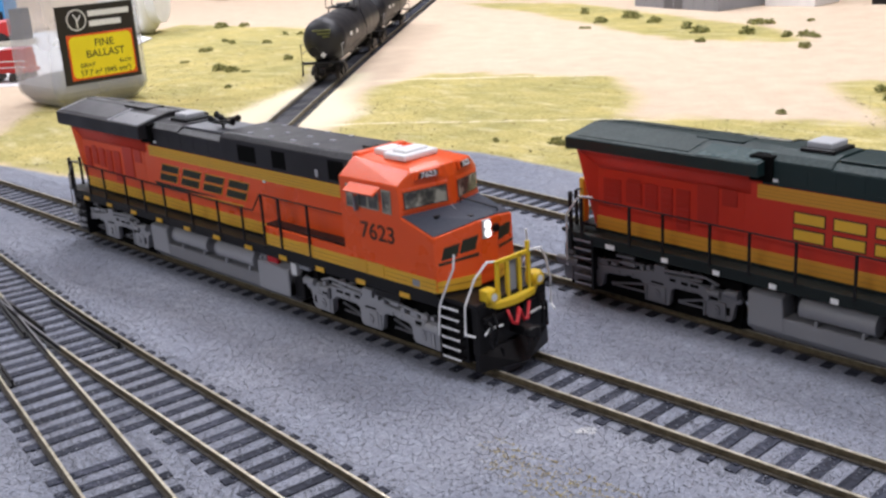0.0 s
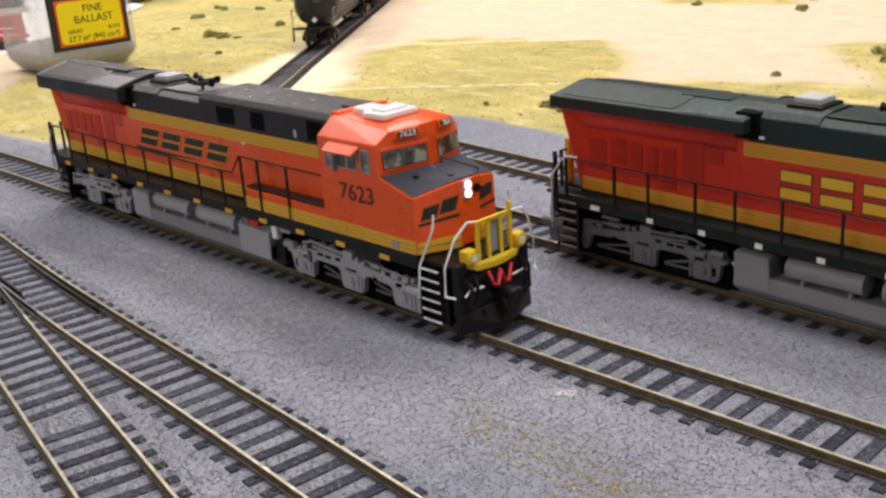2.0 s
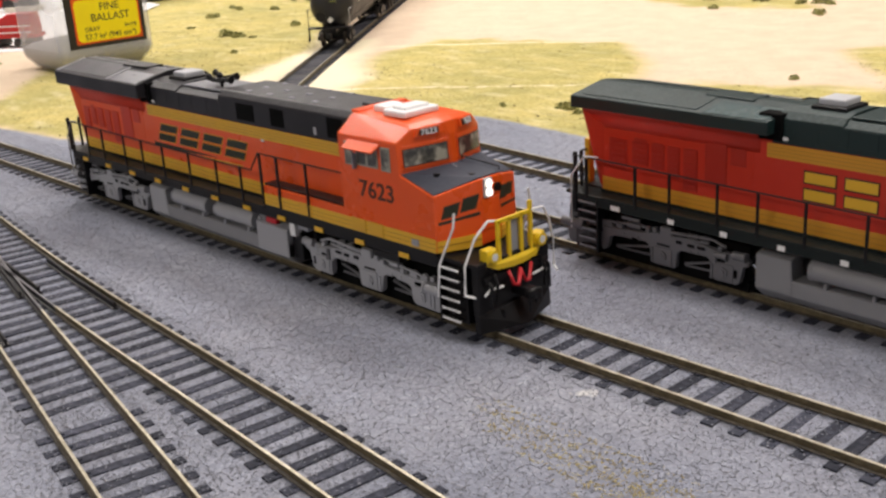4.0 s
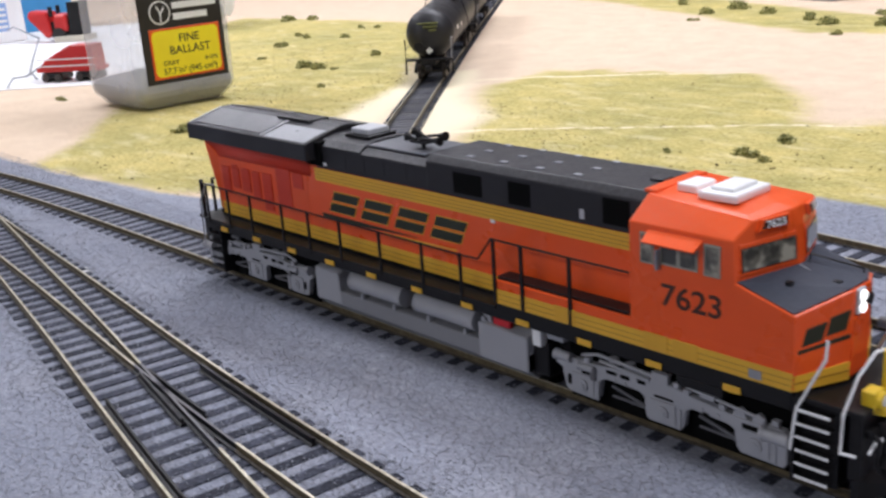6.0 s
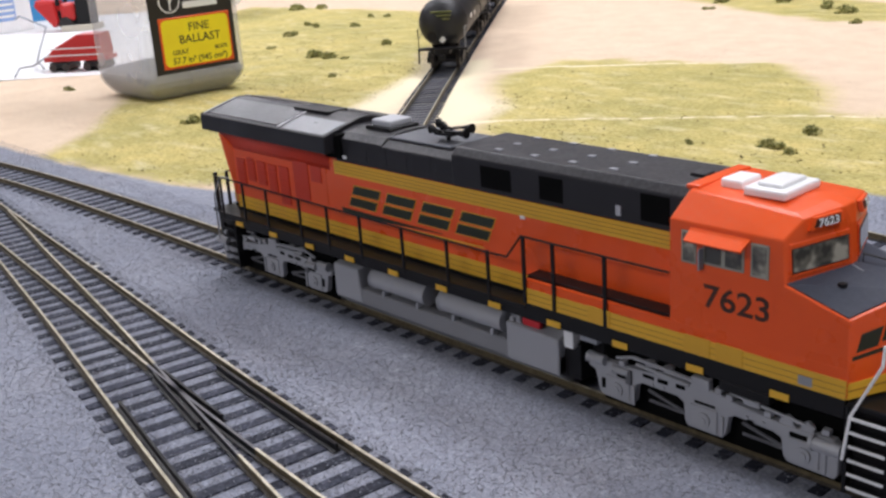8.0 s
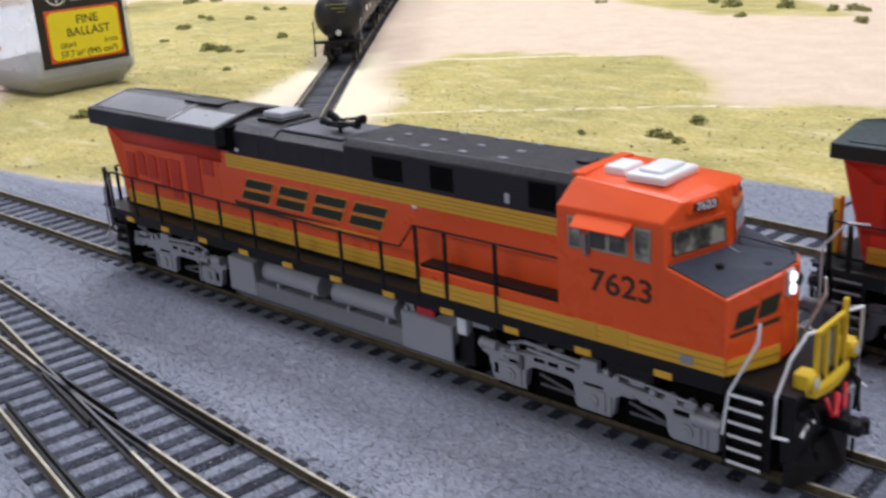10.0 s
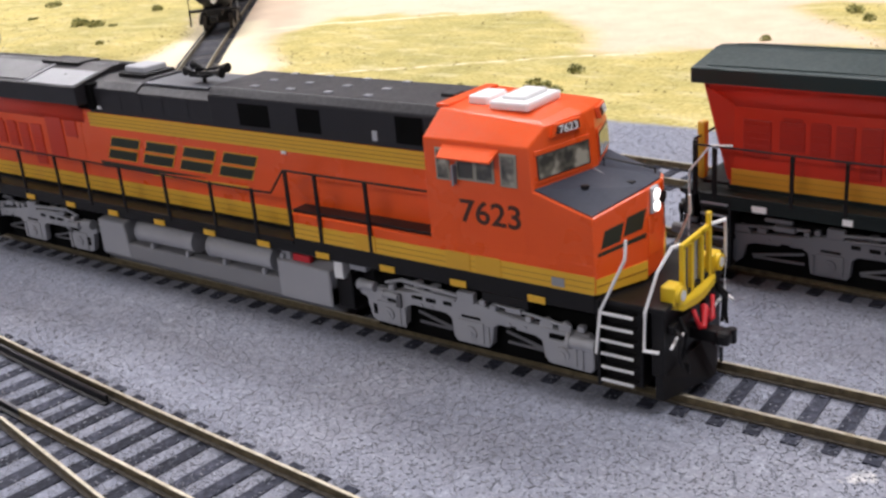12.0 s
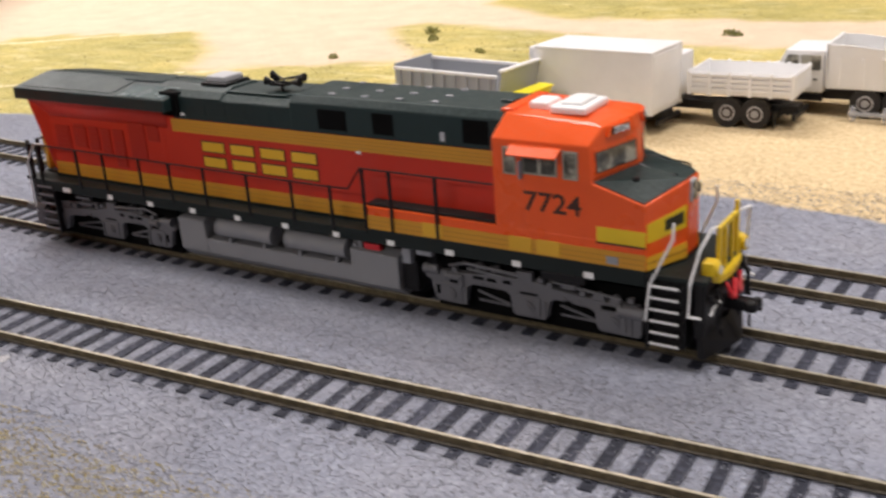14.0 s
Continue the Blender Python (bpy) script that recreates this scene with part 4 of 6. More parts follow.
        part("cab_sign", boxed(116.2, 119.2, s * 16.8, s * 17.0, 23.2, 25.2), GREY_PLASTIC, L, "small grey square sign")
    # nose
    n = bmesh.new()
    hull(n, [(x, s * y, z) for s in (-1, 1) for x, y, z in ((110, 16.5, 22.6), (126.3, 16.5, 22.6), (131.6, 4, 22.6), (110, 16.5, 43.4), (112.4, 16.5, 43.0), (126.0, 16.4, 38.9), (131.8, 3.6, 42.0), (118, 1, 44.0))])
    nose = part("nose", bev(n, 0.3), body, L, "blunt angled nose")
    dk = bmesh.new()
    hull(dk, [(x, s * y, z + q) for q in (0.0, 0.35) for s in (-1, 1) for x, y, z in ((112.6, 16.0, 43.1), (125.6, 16.0, 39.1), (131.2, 3.4, 42.2), (118.2, 1, 44.1))])
    part("nose_deck", dk, NOSE_GREY if new_logo else roof, nose, "matt dark top of the nose")
    part("deck_fitting", rod(boxed(119.4, 122.6, -11.4, -8.6, 41.0, 42.3, 0.2), (121, -10, 42), (121, -10, 43.6), 0.9), BLACK, nose)
    part("deck_seam", wire(bmesh.new(), [(118.6, -1.6, 44.5), (124.6, -3.0, 42.9), (130.6, -4.2, 42.1)], 0.16), GREY_PLASTIC, nose, "thin pale seam")
    part("deck_fitting", boxed(127.0, 128.6, -3.6, -2.2, 41.8, 43.2, 0.2), BLACK, nose)
    part("nose_grab", wire(bmesh.new(), [(119, 2, 44.2), (119, 2, 46), (128, 8, 42.8), (128, 8, 41)], 0.22), BLACK, nose)
    for s in (-1, 1):
        face = [(126.2, s * 16.3, 22.6), (131.65, s * 4.0, 22.6), (131.75, s * 3.8, 41.6), (126.1, s * 16.3, 38.7)]
        if s > 0:
            face = [face[1], face[0], face[3], face[2]]
        st = part("nose_stripe", plate(bmesh.new(), sub_panel(face, 0.0, 1.0, 0.0, 0.21), 0.25), YELLOW, nose)
        part("stripe_line", plate(bmesh.new(), sub_panel(face, 0.01, 0.99, 0.10, 0.12), 0.32), YELLOW_LINE, st)
        if new_logo:
            em = part("nose_emblem", plate(bmesh.new(), sub_panel(face, 0.06, 0.98, 0.49, 0.54, 0.0), 0.12), LETTER, nose, "dark slanted emblem with a long underline")
            for u, w0 in ((0.12, 0.50), (0.54, 0.53)) if s < 0 else ((0.02, 0.55), (0.40, 0.57)):
                part("emblem_bar", plate(bmesh.new(), sub_panel(face, u, u + 0.36, w0 + 0.08, w0 + 0.29, 0.08), 0.14), LETTER, em)
        else:
            ch = part("nose_chevron", plate(bmesh.new(), sub_panel(face, 0.02, 0.98, 0.42, 0.72, 0.0), 0.14), GATE_YELLOW, nose, "yellow band with a dark emblem")
            part("emblem_bar", plate(bmesh.new(), sub_panel(face, 0.45 if s < 0 else 0.1, 0.9 if s < 0 else 0.55, 0.50, 0.66), 0.24), LETTER, ch)
            part("side_chevron", boxed(113.5, 126.2, s * 16.5, s * 16.72, 28.6, 32.4, 0.05), GATE_YELLOW, nose, "yellow side band on the nose")
            part("chevron_edge", boxed(113.5, 126.2, s * 16.6, s * 16.8, 28.2, 28.6), LETTER_BLACK, nose)
    hd = part("headlight", boxed(131.2, 132.4, -2.6, 0.6, 36.4, 42.0, 0.3), PALE_GREY, nose, "twin stacked headlight")
    for zz in (37.9, 40.5):
        part("lamp", rod(bmesh.new(), (132.2, -1.0, zz), (132.9, -1.0, zz), 1.15, 16), LIT if new_logo else GLASSY, hd, "lit white lamp" if new_logo else "dark glassy lamp lens")
    part("nose_socket", rod(bmesh.new(), (131.6, 3.0, 38.6), (132.3, 3.0, 38.6), 1.3, 14), BLACK, nose)
    part("nose_door", boxed(131.4, 132.0, -3.6, 3.6, 27, 36, 0.2), body, nose)
    # front platform, steps and pilot
    for end in (1, -1):
        fx = (lambda v: v) if end > 0 else (lambda v: -(v - 31))
        name_end = "front" if end > 0 else "rear"

        def ebox(x0, x1, *r, **k):
            a, b = sorted((fx(x0), fx(x1)))
            return boxed(a, b, *r, **k)

        part("platform", ebox(126, 141, -15.8, 15.8, 20.6, 21.8, bevel=0.2), sill, L)
        part("pilot", ebox(137.5, 140.2, -14.6, 14.6, 6.0, 20.6, bevel=0.3), BLACK, L, "black pilot plate")
        # Block in shade black, so the space behind the pilot reads unlit.
        part("pilot_frame", ebox(130, 137.6, -9.5, 9.5, 8.0, 20.6, bevel=0.3), SHADE_BLACK, L)
        if end > 0:
            pw = hull(bmesh.new(), [(x, s * y, z) for s in (-1, 1) for x, y, z in ((138.6, 15.0, 1.2), (138.6, 15.0, 6.4), (140.4, 14.8, 1.0), (144.8, 1.0, 1.0), (140.0, 14.8, 6.4), (141.2, 1.5, 7.4))])
            part("snow_plough", pw, BLACK, L, "black wedge plough")
        cp = bmesh.new()
        box(cp, *sorted((fx(140), fx(146.5))), -1.6, 1.6, 9.4, 12.2, 0.3)
        box(cp, *sorted((fx(145.6), fx(148.8))), -2.3, 1.7, 9.2, 12.4, 0.9)
        rod(cp, (fx(148.2), 1.0, 9.3), (fx(148.2), 1.0, 12.3), 1.1, 12)
        rod(cp, (fx(147), -1.4, 8.8), (fx(147), -1.4, 5.6), 0.35, 6)
        part("coupler", cp, BLACK, L, "black knuckle coupler")
        for s in (-1, 1):
            part("step_well", ebox(126.6, 135.6, *sorted((s * 9.5, s * 14.6)), 2.6, 20.8, bevel=0.2), BLACK, L)
            part("step_side", ebox(126.2, 127.0, *sorted((s * 12, s * 16.8)), 2.4, 21.5, bevel=0.15), BLACK, L)
            for k in range(6):
                zz = 3.6 + k * 3.05
                a, b = sorted((fx(127.2), fx(134.6)))
                tr = part("step", boxed(a, b, *sorted((s * 14.0, s * 16.7)), zz, zz + 0.45, 0.08), BLACK, L)
                part("step_edge", boxed(a, b, *sorted((s * 16.6, s * 16.95)), zz - 0.05, zz + 0.6, 0.08), WHITE_LINE if end > 0 else BLACK if new_logo else GREY_PLASTIC, tr, "white step edge" if end > 0 else "")
            hr, fo = WHITE_LINE, 0.0 if s < 0 else 3.2
            part("anti_climber", ebox(140.2, 141.6, *sorted((s * 3.0, s * 13.0)), 15.4, 17.2, bevel=0.2), BLACK, L)
            part("glad_hand", wire(bmesh.new(), [(fx(140.4), s * 11.6, 16.6), (fx(142.6), s * 11.8, 15.0), (fx(142.4), s * 12.2, 10.0), (fx(143.0), s * 11.6, 8.0)], 0.45), BLACK, L)
            part("plough_rib", ebox(140.2, 142.4, *sorted((s * 6.4, s * 7.2)), 1.4, 6.6, bevel=0.15), BLACK, L)
            if end > 0:
                part("hand_rail", wire(bmesh.new(), [(132.6, s * 15.2, 35.2), (132.6, s * 15.8, 31.2), (127.4, s * 17.0, 19.6), (126.2, s * 17.0, 9.8)], 0.35), hr, L, "white grab rail")
                part("hand_rail", wire(bmesh.new(), [(140.2, s * 6.0, 32.2), (139.8 + fo, s * 9.6, 32.8), (138.4 + fo, s * 13.5, 28.5), (137.2 + fo, s * 16.6, 21.0), (137.0 + fo, s * 16.8, 12.6), (139.6 + fo, s * 15.4, 12.0)], 0.35), hr, L, "white grab rail")
                part("cut_lever", wire(bmesh.new(), [(141.2, s * 13.2, 12.2), (141.4, s * 11.4, 13.6), (141.4, s * 6.0, 13.2)], 0.38), hr, L, "white uncoupling lever")
            else:
                part("hand_rail", wire(bmesh.new(), [(fx(126), s * 16.8, 35.0), (fx(132), s * 16.8, 34.4), (fx(138), s * 16.4, 27), (fx(138), s * 16.6, 9)], 0.3), WHITE_LINE if not new_logo else GREY_PLASTIC, L)
                part("end_post", ebox(136.0, 137.2, *sorted((s * 15.2, s * 16.4)), 20.8, 35.2, bevel=0.2), BLACK, L)
                part("end_post", ebox(139.0, 140.0, *sorted((s * 9.2, s * 10.2)), 20.8, 34.0, bevel=0.2), BLACK, L)
                part("hose", wire(bmesh.new(), [(fx(141), s * 6, 16), (fx(143), s * 6.4, 12), (fx(142.4), s * 6.8, 6)], 0.5), BLACK, L)
        if end < 0:
            part("end_rail", wire(bmesh.new(), [(fx(139.5), -9.7, 33.8), (fx(139.5), 9.7, 33.8)], 0.35), BLACK, L)
            part("end_gate", ebox(138.4, 140.6, -7.0, -4.2, 22, 37.5, bevel=0.5), YELLOW, L, "ochre gate post")
            part("end_light", ebox(133.5, 135.0, -3, 3, 40, 43, bevel=0.4), GREY_PLASTIC, L)
    # front railing, ditch lights and hoses
    g = part("front_gate", bev(hull(bmesh.new(), [(x, s * y, z) for s in (-1, 1) for x, y, z in ((139.8, 12.0, 20.2), (141.6, 8.0, 18.4), (142.2, 2.0, 18.0), (139.8, 12.0, 21.4), (141.8, 8.0, 20.4), (142.4, 2.0, 20.2))]), 0.25, 1), GATE_YELLOW, L, "yellow front railing")
    for yy, top in ((-6.6, 32.4), (-2.4, 32.6), (2.6, 32.8), (6.6, 35.2)):
        part("gate_post", boxed(140.2, 141.2, yy - 0.65, yy + 0.65, 19.6, top, 0.2), GATE_YELLOW, g)
    part("gate_bar", boxed(140.2, 141.2, -7.4, 6.8, 31.4, 32.7, 0.25), GATE_YELLOW, g)
    part("gate_plate", boxed(139.6, 140.1, -1.8, 2.2, 20.5, 31.6, 0.1), GREY_PLASTIC, g)
    for s in (-1, 1):
        d = bmesh.new()
        box(d, 138.2, 141.4, s * 9.8 - 2.1, s * 9.8 + 2.1, 20.8, 25.0, 0.4)
        rod(d, (141.3, s * 9.8, 23.0), (142.3, s * 9.8, 23.0), 1.9, 16)
        dl = part("ditch_light", d, GATE_YELLOW, g, "yellow ditch light")
        part("lens", rod(bmesh.new(), (142.2, s * 9.8, 23.0), (142.5, s * 9.8, 23.0), 1.1, 14), LAMP_GLASS, dl)
    part("air_hose", wire(bmesh.new(), [(142.2, -4.6, 17.6), (143.2, -3.6, 13.6), (143.4, -2.0, 13.0), (142.8, -0.4, 16.6), (143.2, 1.2, 13.2), (143.4, 2.6, 13.2), (142.4, 4.6, 17.6)], 0.5, 8), RED, L, "red looped hose", True)
    part("mu_hose", wire(bmesh.new(), [(141.4, -9.5, 18), (143, -9.8, 15), (142.4, -10.2, 9)], 0.5), BLACK, L)
    part("mu_hose", wire(bmesh.new(), [(141.4, 9.5, 18), (143, 9.8, 15), (142.4, 10.2, 9)], 0.5), BLACK, L)
    # side handrails
    tank_mat = truck_mat if new_logo else TANK_GREY
    for s in (-1, 1):
        y = s * 16.9
        for xx in (-101, -87, -73, -54.5, -40, -24, -5, 13.5, 29):
            part("rail_post", boxed(xx - 0.45, xx + 0.45, y - 0.3, y + 0.3, 20.5, 33.9, 0.1), BLACK, L)
        for xx in (41.8, 51.5, 67.3):
            part("rail_post", boxed(xx - 0.5, xx + 0.5, y - 0.3, y + 0.3, 22.6, 40.2, 0.1), BLACK, L)
        part("side_handrail", wire(bmesh.new(), [(-105, y, 34.4), (-54, y, 34.0), (29, y, 33.4), (36, y, 33.6), (41.2, y, 40.0), (67, y, 40.0), (84.8, s * 16.4, 39.8)], 0.27), BLACK, L)
        # fuel tank and air reservoirs
        part("air_reservoir", rod(bmesh.new(), (-22.2, s * 13.4, 14.1), (1.2, s * 13.4, 14.1), 3.1, 32), tank_mat, L, "silver air reservoir")
        part("air_reservoir", rod(bmesh.new(), (7.8, s * 13.4, 14.1), (31.4, s * 13.4, 14.1), 3.1, 32), tank_mat, L, "silver air reservoir")
        for xx in (-22.4, 1.0, 7.6, 31.2):
            part("reservoir_flange", rod(bmesh.new(), (xx - 0.3, s * 13.4, 14.1), (xx + 0.5, s * 13.4, 14.1), 3.3, 28), tank_mat, L)
        for xx in (-18, -3, 12, 27):
            part("reservoir_strap", boxed(xx, xx + 1.0, s * 13.4, s * 15.6, 9.6, 11.4, 0.2), tank_mat, L)
        part("valve", rod(boxed(34, 37, s * 12, s * 14.4, 14.6, 17.4, 0.3), (35, s * 14, 16), (35, s * 15.4, 16), 0.7), tank_mat, L)
        part("valve", boxed(38, 44, s * 13, s * 14.6, 15.0, 17.0, 0.3), RED, L, "small red valve")
        part("junction_box", boxed(52.5, 55.5, s * 12.4, s * 15.2, 13.0, 17.6, 0.3), WHITE_LINE if new_logo else GREY_PLASTIC, L)
        part("junction_box", boxed(58, 63.5, s * 13.4, s * 15.6, 16.4, 18.6, 0.3), GREY_PLASTIC, L)
    ft = part("fuel_tank", bev(prism(bmesh.new(), [(-11.5, 1.6), (11.5, 1.6), (15.4, 5.0), (15.4, 9.7), (-15.4, 9.7), (-15.4, 5.0)], "x", -41, 51), 0.3, 1), TANK_GREY, L, "grey fuel tank")
    part("tank_core", boxed(-41, 51, -9.5, 9.5, 9.8, 17.5, 0.3), BLACK, ft)
    part("tank_box", bev(hull(bmesh.new(), [(x, s * y, z) for s in (-1, 1) for x, y, z in ((33, 15.6, 4.6), (51, 15.6, 4.6), (33, 15.6, 15.0), (51, 15.6, 14.4), (33, 11, 15.4), (51, 11, 15.2))]), 0.3, 1), tank_mat, ft)
    part("tank_box", bev(hull(bmesh.new(), [(x, s * y, z) for s in (-1, 1) for x, y, z in ((-41, 15.6, 5.2), (-28, 15.6, 5.2), (-41, 15.6, 15.6), (-29, 15.6, 15.6), (-41, 10, 16.8), (-29, 10, 16.8))]), 0.3, 1), tank_mat, ft)
    part("tank_end", boxed(51.2, 56.5, -13.5, 13.5, 4.2, 14.0, 0.4), BLACK, ft)
    truck_frame(L, 93, truck_mat, 1)
    truck_frame(L, -77, truck_mat, -1)
    # slanted hood emblem: plain blocks
    for s in (-1, 1):
        dirn = 1 if s < 0 else -1
        if new_logo:
            em = part("hood_emblem", hull(bmesh.new(), [(-10 + dirn * u, s * q, z) for q in (11.1, 11.3) for u, z in ((-29.6, 32.6), (16, 32.4), (-6, 31.4), (-28.6, 30.9))]), LETTER, L, "dark slanted emblem on an orange flank")
            part("emblem_line", hull(bmesh.new(), [(-10 + dirn * u, s * q, z) for q in (11.1, 11.28) for u, z in ((-6, 31.1), (32, 31.8), (32, 31.4), (-6, 30.6))]), YELLOW, em)
            for k in range(4):
                u0 = -25.4 + k * 15.6
                for w0, w1 in ((33.9, 36.6), (37.6, 40.3)):
                    sh = (w0 - 33.9) * 0.5
                    for gr, mt, q in ((0.25, YELLOW, 11.24), (0.0, LETTER, 11.34)):
                        part("emblem_bar", hull(bmesh.new(), [(-10 + dirn * u, s * qq, z) for qq in (11.1, q) for u, z in ((u0 + sh - gr, w0 - gr), (u0 + sh + 12.2 + gr, w0 - gr), (u0 + sh + 13.6 + gr, w1 + gr), (u0 + sh + 1.4 - gr, w1 + gr))]), mt, em)
        else:
            for k in range(4):
                u0 = -29 + k * 12.9
                for w0, w1 in ((32.2, 36.0), (37.1, 40.9)):
                    em = part("hood_emblem", boxed(u0, u0 + 10.6, *sorted((s * 11.1, s * 11.24)), w0, w1, 0.1), LETTER_BLACK, L, "plain yellow bar emblem with dark edge")
                    part("emblem_bar", boxed(u0 + 0.4, u0 + 10.2, *sorted((s * 11.2, s * 11.34)), w0 + 0.4, w1 - 0.4, 0.1), LETTER_YELLOW, em)
    return L


locomotive("locomotive", "orange model diesel locomotive with black roof on the track", mm(0, 0, RAIL_Z), ROOF_BLACK, BLACK, ORANGE, ORANGE, SILVER, YELLOW, "7623", True, HATCH_SHEEN)
# Last argument: green hatch colour lightened to hold the roof sheen.
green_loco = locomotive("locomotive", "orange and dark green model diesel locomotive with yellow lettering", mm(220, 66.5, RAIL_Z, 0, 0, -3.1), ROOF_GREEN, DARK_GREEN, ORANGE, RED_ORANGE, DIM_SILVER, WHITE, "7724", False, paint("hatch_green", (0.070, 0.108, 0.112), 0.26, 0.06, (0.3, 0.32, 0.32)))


REAR_END = ("platform", "pilot", "coupler", "step", "anti_climber", "glad_hand", "plough_rib", "hand_rail", "end_", "hose")
COVER = ("radiator_wing", "radiator_hatch", "radiator_screen", "roof_grille")


def shorten(ob):
    """Draws the rear of the second model in a little: its casting is shorter behind the cab."""
    if ob.type == "MESH":
        n = len(ob.data.vertices)
        co = np.empty(n * 3, np.float32)
        ob.data.vertices.foreach_get("co", co)
        x = co[0::3] / MM
        tail = 1.22 if ob.name.startswith(COVER) else 1.45
        moved = np.where(x > 67, x, np.where(x > -87, 67 + (x - 67) * 0.935, -77 + (x + 87) * tail))
        if ob.name.startswith(REAR_END) and x.max() < -80:
            moved = x + 2.5
        co[0::3] = moved * MM
        ob.data.vertices.foreach_set("co", co)
        ob.data.update()
    for child in ob.children:
        shorten(child)


shorten(green_loco)


# ---- tank cars ----
def tank_car(m, marked):
    t = thing("tank_car", "black model tank car with a domed end on the far track", "tank car", m, "model tank cars")
    b = bmesh.new()
    segs, n = [(-101, 4), (-100, 9), (-97.5, 13.5), (-94, 16.2), (-90, 17), (90, 17), (94, 16.2), (97.5, 13.5), (100, 9), (101, 4)], 28
    rings = [[b.verts.new((x, r * math.cos(2 * math.pi * j / n), 31 + r * math.sin(2 * math.pi * j / n))) for j in range(n)] for x, r in segs]
    for ra, rb in zip(rings, rings[1:]):
        for j in range(n):
            b.faces.new((ra[j], rb[j], rb[(j + 1) % n], ra[(j + 1) % n]))
    b.faces.new(rings[0])
    b.faces.new(rings[-1][::-1])
    bmesh.ops.recalc_face_normals(b, faces=b.faces)
    tank = part("tank", b, TANK_BLACK, t, "glossy black tank shell", True)
    for xx in (-62, -31, 0, 31, 62):
        w = bmesh.new()
        rg = [[w.verts.new((xx + dx, 17.18 * math.cos(2 * math.pi * j / n), 31 + 17.18 * math.sin(2 * math.pi * j / n))) for j in range(n)] for dx in (-0.35, 0.35)]
        for j in range(n):
            w.faces.new((rg[0][j], rg[1][j], rg[1][(j + 1) % n], rg[0][(j + 1) % n]))
        part("weld_band", w, TANK_BLACK, tank)
    part("centre_sill", boxed(-108, 108, -5, 5, 11.5, 15.5, 0.3), BLACK, t)
    part("dome", rod(bmesh.new(), (0, 0, 46), (0, 0, 51), 5.5, 20), TANK_BLACK, t, "", True)
    pl = part("dome_platform", boxed(-14, 14, -12, 12, 48.0, 48.6, 0.1), BLACK, t)
    for s in (-1, 1):
        part("platform_rail", wire(bmesh.new(), [(-14, s * 12, 48.5), (-14, s * 12, 56), (14, s * 12, 56), (14, s * 12, 48.5)], 0.35), BLACK, pl)
        part("side_ladder", wire(bmesh.new(), [(5, s * 17.6, 12), (5, s * 18, 31), (5, s * 13, 47)], 0.4), BLACK, t)
        part("side_rail", wire(bmesh.new(), [(-100, s * 16.5, 22), (0, s * 18.6, 26), (100, s * 16.5, 22)], 0.3), BLACK, t)
        for e in (-1, 1):
            part("end_platform", boxed(*sorted((e * 99, e * 108)), *sorted((s * 4, s * 16.5)), 14.5, 15.6, 0.15), BLACK, t)
            part("end_rail", wire(bmesh.new(), [(e * 107, s * 15.8, 15), (e * 107, s * 15.8, 29), (e * 99, s * 16.2, 29)], 0.35), GREY_PLASTIC if (e < 0 and s < 0) else BLACK, t)
            part("corner_step", wire(bmesh.new(), [(e * 104, s * 16, 15), (e * 104, s * 16.4, 6), (e * 107.4, s * 16.4, 6), (e * 107.4, s * 16, 15)], 0.35), BLACK, t)
            part("saddle", boxed(*sorted((e * 78, e * 90)), -9, 9, 13, 20, 0.4), BLACK, t)
    for e in (-1, 1):
        tr = part("freight_truck", boxed(e * 82 - 3, e * 82 + 3, -9, 9, 5, 12, 0.4), BLACK, t)
        for s in (-1, 1):
            part("side_frame", bev(prism(bmesh.new(), [(e * 82 + u, z) for u, z in ((-13, 4.5), (-8, 3.8), (-4, 6), (4, 6), (8, 3.8), (13, 4.5), (13, 7.5), (5, 11), (-5, 11), (-13, 7.5))], "y", *sorted((s * 10.6, s * 12.4))), 0.2, 1), BLACK, tr)
        for ax in (-10, 10):
            w = bmesh.new()
            for q in (-8.7, 8.7):
                rod(w, (e * 82 + ax, q - 1.2, 5.2), (e * 82 + ax, q + 1.2, 5.2), 5.2, 18)
            rod(w, (e * 82 + ax, -8, 5.2), (e * 82 + ax, 8, 5.2), 0.8, 8)
            part("wheelset", w, STEEL, tr)
        part("coupler", box(boxed(*sorted((e * 106, e * 113)), -1.3, 1.3, 8.8, 11.2, 0.3), *sorted((e * 112, e * 115.5)), -2.3, 2.0, 8.2, 12.0, 0.4), BLACK, t)
        part("brake_wheel", rod(bmesh.new(), (e * 108.2, 6, 24), (e * 108.8, 6, 24), 3.6, 16), BLACK, t)
    if marked:
        for k, (wd, zz, yy) in enumerate(((14, 38.6, 0), (10, 36.2, -1.5), (5, 33.8, -3))):
            part("end_lettering", boxed(-102.6, -101.1, yy - wd / 2, yy + wd / 2, zz, zz + 1.0), paint("faded_olive_print", (0.16, 0.17, 0.05), 0.5), t, "faded yellow bars of print")
        d = boxed(-102.4, -101, -1.7, 1.7, -1.7, 1.7)
        bmesh.ops.rotate(d, cent=(0, 0, 0), matrix=Matrix.Rotation(radians(45), 3, "X"), verts=d.verts)
        bmesh.ops.translate(d, vec=(0, 0, 20.5), verts=d.verts)
        part("placard", d, WHITE_LINE, t, "white diamond placard")
    part("side_lettering", boxed(-74, -64, -17.45, -17.2, 31, 34), WHITE_LINE, t)
